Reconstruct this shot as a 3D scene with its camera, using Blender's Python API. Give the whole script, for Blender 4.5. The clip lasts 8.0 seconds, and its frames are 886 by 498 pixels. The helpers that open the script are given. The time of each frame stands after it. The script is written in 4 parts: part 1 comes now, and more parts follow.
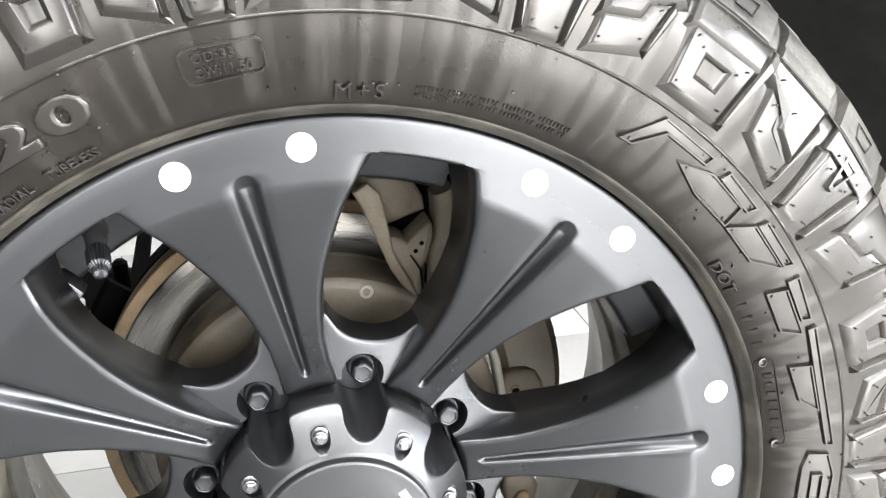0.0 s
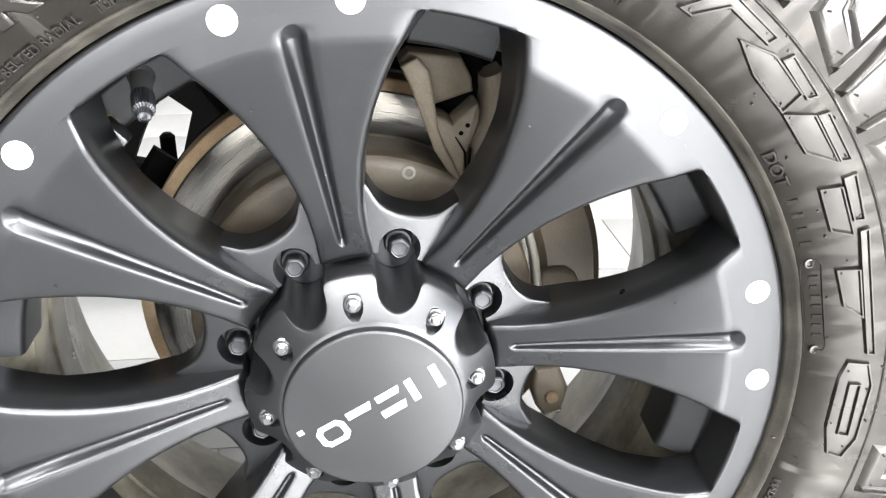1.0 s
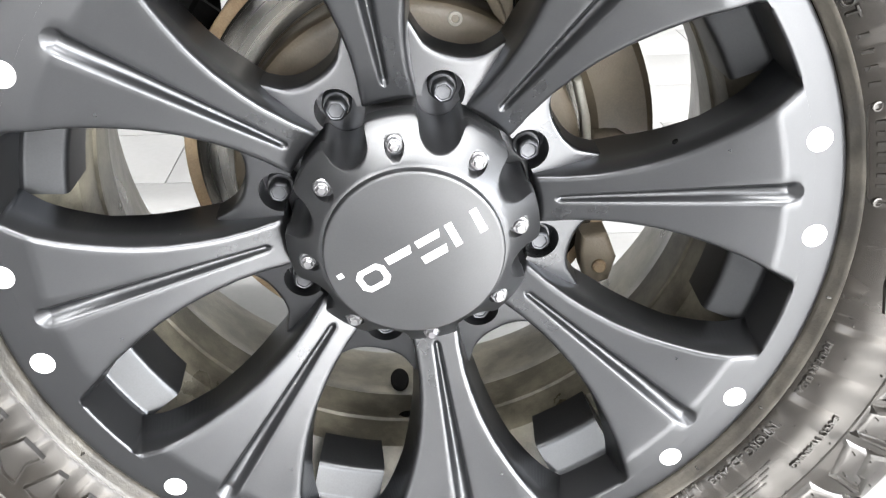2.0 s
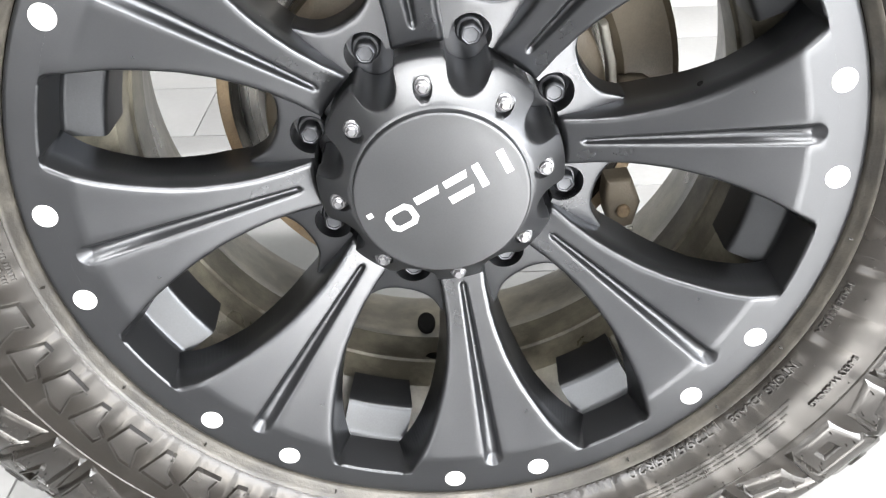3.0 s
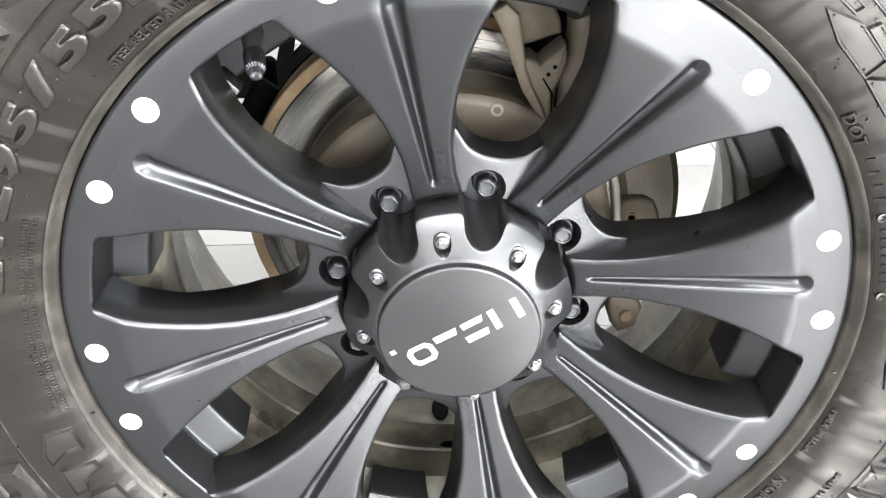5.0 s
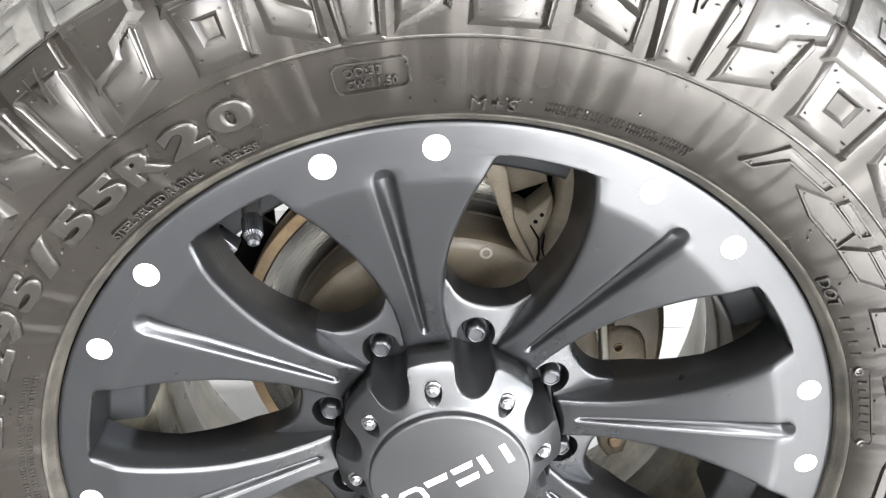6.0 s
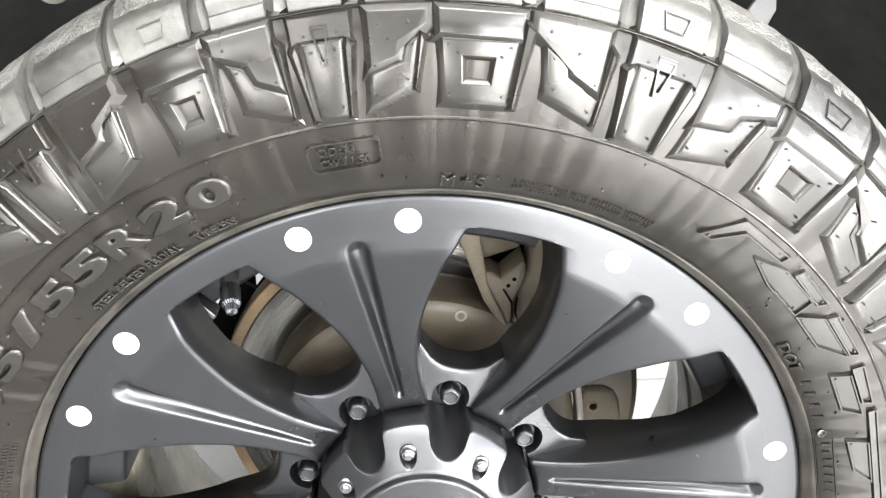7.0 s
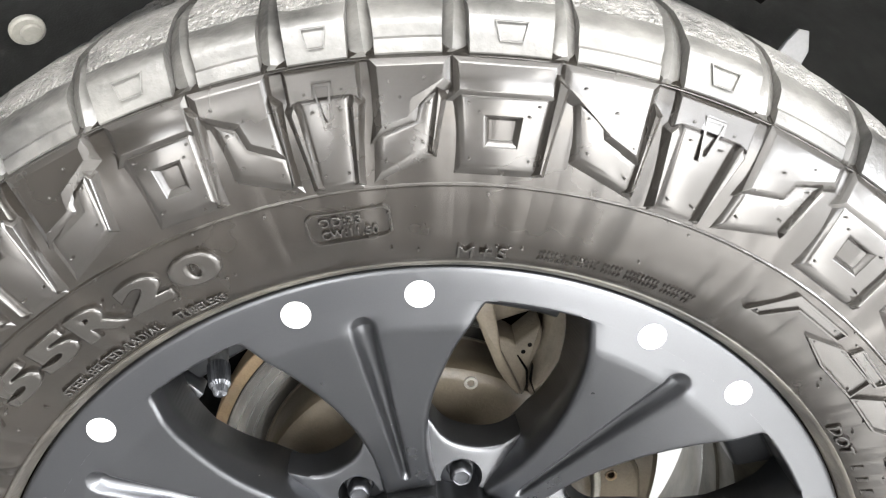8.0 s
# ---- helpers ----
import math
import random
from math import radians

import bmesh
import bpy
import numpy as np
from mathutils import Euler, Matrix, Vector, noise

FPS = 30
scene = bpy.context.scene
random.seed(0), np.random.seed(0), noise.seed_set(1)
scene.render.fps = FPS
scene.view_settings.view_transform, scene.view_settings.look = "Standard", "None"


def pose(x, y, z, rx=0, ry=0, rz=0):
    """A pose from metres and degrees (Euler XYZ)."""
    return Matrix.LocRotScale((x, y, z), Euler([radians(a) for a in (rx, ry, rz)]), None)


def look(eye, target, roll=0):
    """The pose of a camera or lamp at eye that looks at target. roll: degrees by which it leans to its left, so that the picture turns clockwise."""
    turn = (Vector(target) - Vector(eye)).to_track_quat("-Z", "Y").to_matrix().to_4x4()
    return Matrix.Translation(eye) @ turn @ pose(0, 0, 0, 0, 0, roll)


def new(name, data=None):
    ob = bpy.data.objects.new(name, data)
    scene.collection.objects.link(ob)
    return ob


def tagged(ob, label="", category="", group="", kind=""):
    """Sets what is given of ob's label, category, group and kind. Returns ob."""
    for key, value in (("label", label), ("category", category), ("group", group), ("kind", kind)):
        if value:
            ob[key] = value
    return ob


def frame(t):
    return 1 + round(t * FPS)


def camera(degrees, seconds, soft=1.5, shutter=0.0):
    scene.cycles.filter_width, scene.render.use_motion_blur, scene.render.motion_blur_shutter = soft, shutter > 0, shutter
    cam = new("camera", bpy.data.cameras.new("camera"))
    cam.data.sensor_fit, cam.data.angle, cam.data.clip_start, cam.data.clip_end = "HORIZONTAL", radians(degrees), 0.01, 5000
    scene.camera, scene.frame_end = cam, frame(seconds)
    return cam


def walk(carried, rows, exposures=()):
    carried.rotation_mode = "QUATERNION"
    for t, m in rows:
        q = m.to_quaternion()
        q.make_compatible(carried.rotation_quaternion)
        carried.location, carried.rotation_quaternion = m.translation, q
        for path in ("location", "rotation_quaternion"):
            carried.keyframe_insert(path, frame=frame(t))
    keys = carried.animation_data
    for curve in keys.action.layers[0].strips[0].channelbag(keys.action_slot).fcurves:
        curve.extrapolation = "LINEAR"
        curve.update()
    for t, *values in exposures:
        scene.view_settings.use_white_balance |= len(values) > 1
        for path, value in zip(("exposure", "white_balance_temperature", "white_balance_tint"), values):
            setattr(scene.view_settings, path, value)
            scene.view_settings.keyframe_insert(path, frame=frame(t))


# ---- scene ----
cam = camera(54.03, 8.0, 1.25)
ROWS = [
    (0.0, -0.0166, -0.4576, 0.7828, -20.33, 2.24, -10.54),
    (0.5, -0.0222, -0.4615, 0.7674, -22.14, 0.28, -8.39),
    (1.0, -0.0146, -0.4674, 0.7410, -24.01, -0.39, -7.10),
    (1.5, -0.0126, -0.4701, 0.7137, -26.80, -0.83, -6.21),
    (2.0, -0.0072, -0.4772, 0.6894, -29.04, 0.34, -3.02),
    (2.2, -0.0072, -0.4822, 0.6782, -29.57, 0.74, -2.17),
    (3.3, -0.0144, -0.5003, 0.6977, -32.10, 1.19, -0.99),
    (3.5, -0.0190, -0.5041, 0.7108, -32.15, 1.21, -0.87),
    (4.0, -0.0269, -0.5094, 0.7622, -32.83, 1.08, -0.85),
    (4.2, -0.0261, -0.5059, 0.7711, -32.86, 1.11, -0.75),
    (5.3, -0.0162, -0.4793, 0.8087, -32.45, 1.01, -0.99),
    (5.5, -0.0190, -0.4794, 0.8093, -30.62, 0.93, -1.18),
    (6.0, -0.0144, -0.4665, 0.8653, -28.75, 0.85, -1.43),
    (6.5, -0.0056, -0.4799, 0.8884, -26.88, 0.79, -1.82),
    (7.0, -0.0054, -0.4755, 0.8868, -25.83, 0.60, -2.44),
    (7.5, -0.0092, -0.4542, 0.8821, -25.26, 0.61, -2.57),
    (8.0, -0.0168, -0.4115, 0.8899, -24.52, 0.34, -3.30),
]
# a row: seconds, place, then pitch, roll and yaw in degrees
walk(cam, [(t, pose(x, y, z) @ pose(0, 0, 0, 0, 0, yaw) @ pose(0, 0, 0, 90 + pitch, 0, 0) @ pose(0, 0, 0, 0, 0, -roll)) for t, x, y, z, pitch, roll, yaw in ROWS],
     ((0.0, 3.82), (0.5, 3.95), (2.0, 4.08), (3.5, 3.82), (4.0, 3.80), (5.5, 4.12), (6.0, 4.16), (8.0, 4.12)))

# ---- light ----
ZC = 0.4195          # height of the wheel's axle
SUN_WAY = Vector((-0.15, 1.0, -0.61))       # the way in which the sunlight travels, in through the open front
world = bpy.data.worlds.new("world")
scene.world = world
world.use_nodes = True
sky = world.node_tree.nodes.new("ShaderNodeTexSky")
sky.sky_type, sky.sun_disc = "NISHITA", False
sky.sun_elevation = math.atan2(-SUN_WAY.z, SUN_WAY.xy.length)
sky.sun_rotation = math.atan2(-SUN_WAY.x, -SUN_WAY.y)
world.node_tree.links.new(sky.outputs[0], world.node_tree.nodes["Background"].inputs[0])
world.node_tree.nodes["Background"].inputs[1].default_value = 0.035
sun_data = bpy.data.lights.new("sun", "SUN")
sun_data.energy, sun_data.angle, sun_data.color = 6.3, radians(0.6), (1.0, 0.985, 0.955)
sun = new("sun", sun_data)
sun.matrix_world = look((0, -12, 8), Vector((0, -12, 8)) + SUN_WAY)


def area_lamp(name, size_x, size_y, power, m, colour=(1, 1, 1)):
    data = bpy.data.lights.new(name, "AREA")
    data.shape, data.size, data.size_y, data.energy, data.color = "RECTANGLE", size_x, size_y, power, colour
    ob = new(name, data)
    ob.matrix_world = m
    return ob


# daylight in the open front; unseen side and left lamps added to brighten the tyre
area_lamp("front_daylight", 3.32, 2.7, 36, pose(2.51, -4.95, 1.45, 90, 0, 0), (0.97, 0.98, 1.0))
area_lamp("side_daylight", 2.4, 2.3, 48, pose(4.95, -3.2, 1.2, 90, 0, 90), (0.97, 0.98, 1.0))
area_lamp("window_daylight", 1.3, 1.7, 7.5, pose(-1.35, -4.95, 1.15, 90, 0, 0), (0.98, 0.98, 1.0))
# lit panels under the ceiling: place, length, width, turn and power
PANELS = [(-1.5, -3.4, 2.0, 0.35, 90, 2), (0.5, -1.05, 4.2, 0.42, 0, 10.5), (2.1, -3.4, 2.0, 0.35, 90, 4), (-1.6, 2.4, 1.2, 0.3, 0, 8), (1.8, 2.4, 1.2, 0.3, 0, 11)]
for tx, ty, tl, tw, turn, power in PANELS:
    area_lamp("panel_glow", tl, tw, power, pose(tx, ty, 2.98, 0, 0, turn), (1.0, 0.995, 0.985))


# ---- materials ----
def material(name, base, rough=0.5, metal=0.0, vary=0.25, scale=30.0, fine=400.0, bump=0.1, rough_vary=0.1,
             dust=None, dust_amount=0.0, dust_scale=12.0, spec=0.5, coat=0.0, stretch=(1, 1, 1), turned=0.0, ripple=0.0, specks=0.0, rings=False, tint=None, deep=0.001):
    m = bpy.data.materials.new(name)
    m.use_nodes = True
    nt = m.node_tree
    bsdf = nt.nodes["Principled BSDF"]
    add = nt.nodes.new
    link = nt.links.new
    tc = add("ShaderNodeTexCoord")
    mp = add("ShaderNodeMapping")
    mp.inputs["Scale"].default_value = stretch
    link(tc.outputs["Object"], mp.inputs["Vector"])
    n1, n2 = add("ShaderNodeTexNoise"), add("ShaderNodeTexNoise")
    n1.inputs["Scale"].default_value, n1.inputs["Detail"].default_value = scale, 6
    n2.inputs["Scale"].default_value, n2.inputs["Detail"].default_value = fine, 3
    way = mp.outputs[0]
    if rings:
        # the grain runs in rings round the axle
        flat, far, com1 = add("ShaderNodeVectorMath"), add("ShaderNodeVectorMath"), add("ShaderNodeCombineXYZ")
        flat.operation, far.operation = "MULTIPLY", "LENGTH"
        flat.inputs[1].default_value = (1, 0, 1)
        link(mp.outputs[0], flat.inputs[0]), link(flat.outputs[0], far.inputs[0]), link(far.outputs["Value"], com1.inputs[0])
        way = com1.outputs[0]
    link(way, n1.inputs["Vector"]), link(way, n2.inputs["Vector"])
    mix = add("ShaderNodeMath")
    mix.operation = "ADD"
    link(n1.outputs[0], mix.inputs[0]), link(n2.outputs[0], mix.inputs[1])
    ramp = add("ShaderNodeMapRange")
    ramp.inputs["From Min"].default_value, ramp.inputs["From Max"].default_value = 0.6, 1.4
    ramp.inputs["To Min"].default_value, ramp.inputs["To Max"].default_value = 1 - vary, 1 + vary
    link(mix.outputs[0], ramp.inputs["Value"])
    info = add("ShaderNodeObjectInfo")
    rnd = add("ShaderNodeMapRange")
    rnd.inputs["To Min"].default_value, rnd.inputs["To Max"].default_value = 1 - vary * 0.35, 1 + vary * 0.35
    link(info.outputs["Random"], rnd.inputs["Value"])
    mul = add("ShaderNodeMath")
    mul.operation = "MULTIPLY"
    link(ramp.outputs[0], mul.inputs[0]), link(rnd.outputs[0], mul.inputs[1])
    col = add("ShaderNodeVectorMath")
    col.operation = "SCALE"
    col.inputs[0].default_value = base
    link(mul.outputs[0], col.inputs["Scale"])
    out = col.outputs[0]
    if dust:
        n3 = add("ShaderNodeTexNoise")
        n3.inputs["Scale"].default_value, n3.inputs["Detail"].default_value = dust_scale, 8
        n3.inputs["Roughness"].default_value = 0.65
        link(mp.outputs[0], n3.inputs["Vector"])
        dr = add("ShaderNodeMapRange")
        dr.inputs["From Min"].default_value, dr.inputs["From Max"].default_value = 0.4, 0.68
        dr.inputs["To Max"].default_value = dust_amount
        link(n3.outputs[0], dr.inputs["Value"])
        mx = add("ShaderNodeMix")
        mx.data_type = "RGBA"
        link(dr.outputs[0], mx.inputs[0]), link(out, mx.inputs[6])
        mx.inputs[7].default_value = (*dust, 1)
        out = mx.outputs[2]
    if specks:
        # scattered tiny pale specks
        vor, sep3 = add("ShaderNodeTexVoronoi"), add("ShaderNodeSeparateColor")
        vor.inputs["Scale"].default_value = specks
        link(tc.outputs["Object"], vor.inputs["Vector"])
        link(vor.outputs["Color"], sep3.inputs[0])
        size, near = add("ShaderNodeMath"), add("ShaderNodeMath")
        size.operation, near.operation = "MULTIPLY_ADD", "LESS_THAN"
        size.inputs[1].default_value, size.inputs[2].default_value = 0.12, -0.095
        link(sep3.outputs[0], size.inputs[0])
        link(vor.outputs["Distance"], near.inputs[0]), link(size.outputs[0], near.inputs[1])
        sm = add("ShaderNodeMix")
        sm.data_type = "RGBA"
        link(near.outputs[0], sm.inputs[0]), link(out, sm.inputs[6])
        sm.inputs[7].default_value = (0.22, 0.22, 0.21, 1)
        out = sm.outputs[2]
    link(out, bsdf.inputs["Base Color"])
    rr = add("ShaderNodeMapRange")
    rr.inputs["From Min"].default_value, rr.inputs["From Max"].default_value = 0.3, 0.7
    rr.inputs["To Min"].default_value, rr.inputs["To Max"].default_value = max(0.03, rough - rough_vary), min(1, rough + rough_vary)
    link(n1.outputs[0], rr.inputs["Value"]), link(rr.outputs[0], bsdf.inputs["Roughness"])
    bsdf.inputs["Metallic"].default_value = metal
    bsdf.inputs["Specular IOR Level"].default_value = spec
    if tint:
        bsdf.inputs["Specular Tint"].default_value = (*tint, 1)
        bsdf.inputs["Coat Tint"].default_value = (*tint, 1)
    bsdf.inputs["Coat Weight"].default_value = coat
    bsdf.inputs["Coat Roughness"].default_value = 0.25
    if turned:
        tan = add("ShaderNodeTangent")
        tan.direction_type, tan.axis = "RADIAL", "Y"
        bsdf.inputs["Anisotropic"].default_value = turned
        link(tan.outputs[0], bsdf.inputs["Tangent"])
    bp = add("ShaderNodeBump")
    bp.inputs["Strength"].default_value, bp.inputs["Distance"].default_value = bump, deep
    link(mix.outputs[0], bp.inputs["Height"]), link(bp.outputs[0], bsdf.inputs["Normal"])
    if ripple:
        # faint radial ripples, as moulded rubber has over its cords
        sep, ang, com = add("ShaderNodeSeparateXYZ"), add("ShaderNodeMath"), add("ShaderNodeCombineXYZ")
        ang.operation = "ARCTAN2"
        link(tc.outputs["Object"], sep.inputs[0]), link(sep.outputs[2], ang.inputs[0]), link(sep.outputs[0], ang.inputs[1]), link(ang.outputs[0], com.inputs[0])
        rip = add("ShaderNodeTexNoise")
        rip.inputs["Scale"].default_value, rip.inputs["Detail"].default_value = 4.5, 3
        link(com.outputs[0], rip.inputs["Vector"])
        b2 = add("ShaderNodeBump")
        b2.inputs["Strength"].default_value, b2.inputs["Distance"].default_value = ripple, 0.010
        link(rip.outputs[0], b2.inputs["Height"])
        # narrower, sharper ones on top of them
        rip2, thin, b3 = add("ShaderNodeTexNoise"), add("ShaderNodeMapRange"), add("ShaderNodeBump")
        rip2.inputs["Scale"].default_value, rip2.inputs["Detail"].default_value = 11.0, 1
        thin.inputs["From Min"].default_value, thin.inputs["From Max"].default_value = 0.46, 0.78
        link(com.outputs[0], rip2.inputs["Vector"]), link(rip2.outputs[0], thin.inputs["Value"])
        b3.inputs["Strength"].default_value, b3.inputs["Distance"].default_value = ripple, 0.005
        link(thin.outputs[0], b3.inputs["Height"]), link(b2.outputs[0], b3.inputs["Normal"]), link(b3.outputs[0], bp.inputs["Normal"])
    return m


RUBBER = material("dressed_rubber", (0.010, 0.009, 0.0078), 0.25, vary=0.18, scale=18, fine=300, bump=0.06, rough_vary=0.07,
                  dust=(0.03, 0.026, 0.021), dust_amount=0.15, dust_scale=9, spec=0.38, ripple=0.15, coat=0.6, tint=(1.0, 0.985, 0.97))
SIDEWALL = material("dressed_sidewall_rubber", (0.008, 0.0068, 0.0055), 0.23, vary=0.18, scale=18, fine=300, bump=0.06, rough_vary=0.07,
                    dust=(0.03, 0.026, 0.021), dust_amount=0.15, dust_scale=9, spec=0.24, ripple=0.6, coat=0.48, tint=(1.0, 0.975, 0.95))
SHOULDER = material("dusty_shoulder_rubber", (0.034, 0.033, 0.031), 0.40, vary=0.45, scale=45, fine=260, bump=0.45, rough_vary=0.12,
                    dust=(0.13, 0.126, 0.117), dust_amount=0.8, dust_scale=14, spec=0.45, coat=0.35)
BEAD = material("dusty_bead_rubber", (0.022, 0.020, 0.017), 0.4, vary=0.25, scale=30, fine=500, bump=0.25,
                dust=(0.085, 0.078, 0.065), dust_amount=0.8, dust_scale=25, spec=0.5)
TREAD = material("dusty_tread_rubber", (0.10, 0.097, 0.092), 0.42, vary=0.6, scale=110, fine=450, bump=1.0, deep=0.004,
                 dust=(0.22, 0.212, 0.198), dust_amount=0.85, dust_scale=80)
PAINT = material("satin_grey_paint", (0.066, 0.068, 0.072), 0.30, metal=0.90, vary=0.05, scale=14, fine=900, bump=0.02, rough_vary=0.03, specks=42.0, tint=(0.90, 0.905, 0.92))
# the wheel's paint, lightened for the ceiling light on the cap
CAP = material("lit_cap_paint", (0.084, 0.086, 0.090), 0.33, metal=0.90, vary=0.06, scale=14, fine=900, bump=0.02, rough_vary=0.03, specks=42.0, tint=(0.90, 0.905, 0.92))
CAST = material("cast_grey_paint", (0.050, 0.052, 0.055), 0.33, metal=0.9, vary=0.1, scale=25, fine=700, bump=0.05, rough_vary=0.05, tint=(0.90, 0.905, 0.92))
DOT = material("white_dot_paint", (0.62, 0.62, 0.61), 0.5, vary=0.04, bump=0.05)
LOGO = material("silver_print", (0.62, 0.62, 0.63), 0.3, metal=0.3, vary=0.06, bump=0.03)
CHROME = material("chrome_bolt", (0.24, 0.24, 0.25), 0.36, metal=1.0, vary=0.1, scale=200, bump=0.05)
NUT = material("dark_chrome_nut", (0.085, 0.088, 0.095), 0.46, metal=1.0, vary=0.15, scale=200, bump=0.08)
BARREL = material("dusty_barrel_paint", (0.050, 0.046, 0.035), 0.36, vary=0.30, scale=16, fine=900, bump=0.15,
                  dust=(0.15, 0.137, 0.104), dust_amount=0.75, dust_scale=34)
ROTOR = material("machined_iron", (0.155, 0.15, 0.14), 0.27, metal=1.0, vary=0.025, scale=300, fine=1500, bump=0.0, rough_vary=0.012, turned=0.9, rings=True)
RUST = material("rusty_iron", (0.17, 0.115, 0.065), 0.75, vary=0.35, scale=60, fine=800, bump=0.4,
                dust=(0.28, 0.22, 0.14), dust_amount=0.6, dust_scale=25)
HAT = material("brown_dusty_iron", (0.07, 0.056, 0.038), 0.5, vary=0.25, scale=30, fine=600, bump=0.2,
               dust=(0.13, 0.108, 0.076), dust_amount=0.6, dust_scale=16)
CALIPER = material("dusty_cast_iron", (0.085, 0.070, 0.050), 0.65, vary=0.25, scale=40, fine=500, bump=0.35,
                   dust=(0.15, 0.127, 0.094), dust_amount=0.6, dust_scale=18)
# near-black for chassis parts; also paints the shade in holes and cracks
BLACK = material("black_paint_and_shade", (0.0025, 0.0025, 0.0025), 0.75, spec=0.03, vary=0.3, bump=0.2)
LINER = material("black_plastic_liner", (0.009, 0.0093, 0.0085), 0.65, vary=0.25, scale=60, fine=700, bump=0.35,
                 dust=(0.022, 0.022, 0.0205), dust_amount=0.5, dust_scale=20)
CLIP = material("pale_plastic_clip", (0.27, 0.26, 0.23), 0.5, vary=0.15, bump=0.1)
GREY = material("grey_metal_bracket", (0.16, 0.16, 0.165), 0.45, vary=0.15, bump=0.1)
TILE = material("pale_floor_tile", (0.23, 0.23, 0.23), 0.5, spec=0.2, vary=0.06, scale=5, fine=90, bump=0.03, rough_vary=0.08,
                dust=(0.19, 0.186, 0.18), dust_amount=0.35, dust_scale=3)
GROUT = material("grey_grout", (0.19, 0.185, 0.175), 0.9, vary=0.2, bump=0.3)
WALL = material("grey_wall_paint", (0.14, 0.14, 0.14), 0.7, vary=0.04, scale=3, bump=0.1)
CEILING = material("white_ceiling_paint", (0.75, 0.75, 0.74), 0.8, vary=0.03, scale=3, bump=0.1)
STEMRUBBER = material("valve_rubber", (0.02, 0.02, 0.02), 0.5, vary=0.2)
GLOW = bpy.data.materials.new("lit_diffuser")
GLOW.use_nodes = True
GLOW.node_tree.nodes["Principled BSDF"].inputs["Emission Color"].default_value = (1, 0.97, 0.92, 1)
GLOW.node_tree.nodes["Principled BSDF"].inputs["Emission Strength"].default_value = 0.8


# ---- building helpers ----
def finish(bm, sharp=32, smooth=True):
    bmesh.ops.recalc_face_normals(bm, faces=bm.faces)
    lim = radians(sharp)
    for f in bm.faces:
        f.smooth = smooth
    for e in bm.edges:
        e.smooth = len(e.link_faces) == 2 and e.calc_face_angle(0) < lim


def part(name, bm, mat, parent, label="", rot=0.0, sharp=32, fix=True):
    if fix:
        finish(bm, sharp)
    me = bpy.data.meshes.new(name)
    bm.to_mesh(me)
    bm.free()
    me.materials.append(mat)
    ob = new(name, me)
    ob.parent = parent
    ob.rotation_euler = (0, radians(rot), 0)
    return tagged(ob, label=label)


def share(name, mesh, parent, rot=0.0, label=""):
    ob = new(name, mesh)
    ob.parent = parent
    ob.rotation_euler = (0, radians(rot), 0)
    return tagged(ob, label=label)


def thing(name, label, category, place=(0, 0, 0), group="", kind=""):
    ob = new(name)
    ob.location = place
    ob.empty_display_size = 0.05
    return tagged(ob, label, category, group, kind)


def P(r, a, d):
    """Radius, angle in degrees (anticlockwise as seen from outside), height out of the wheel's face."""
    return Vector((r * math.cos(radians(a)), -d, r * math.sin(radians(a))))


def grid(bm, rows, close_u=False, close_v=False):
    """Quads over rows of points."""
    vs = [[bm.verts.new(p) for p in row] for row in rows]
    n, k = len(vs), len(vs[0])
    for i in range(n if close_u else n - 1):
        for j in range(k if close_v else k - 1):
            q = (vs[i][j], vs[(i + 1) % n][j], vs[(i + 1) % n][(j + 1) % k], vs[i][(j + 1) % k])
            bm.faces.new(q)
    return vs


def revolve(profile, seg=192, a0=0.0, a1=360.0, closed=False):
    """A surface of turning about the axle from (r, d) points."""
    bm = bmesh.new()
    full = abs(a1 - a0 - 360) < 1e-6
    n = seg if full else seg + 1
    rows = [[P(r, a0 + (a1 - a0) * i / seg, d) for r, d in profile] for i in range(n)]
    vs = grid(bm, rows, close_u=full, close_v=closed)
    if not full and closed:
        bm.faces.new(vs[0]), bm.faces.new(vs[-1][::-1])
    return bm


def lerp(x, xs, ys):
    return float(np.interp(x, xs, ys))


def cylinder(bm, m, r, depth, seg=24, chamfer=0.0, r_top=None):
    """A capped cylinder along local z from 0 to depth, with a chamfered top."""
    r_top = r if r_top is None else r_top
    prof = [(r, 0), (r_top, depth - chamfer), (r_top - chamfer, depth)] if chamfer else [(r, 0), (r_top, depth)]
    rings = [[bm.verts.new(m @ Vector((q * math.cos(2 * math.pi * i / seg), q * math.sin(2 * math.pi * i / seg), z))) for i in range(seg)] for q, z in prof]
    for a, b in zip(rings, rings[1:]):
        for i in range(seg):
            bm.faces.new((a[i], a[(i + 1) % seg], b[(i + 1) % seg], b[i]))
    bm.faces.new(rings[0][::-1]), bm.faces.new(rings[-1])


def outward(r, a, d):
    """The pose of a small thing whose local z points out of the wheel's face."""
    return Matrix.Translation(P(r, a, d)) @ Matrix.Rotation(radians(90 - a), 4, "Y") @ Matrix.Rotation(radians(90), 4, "X")


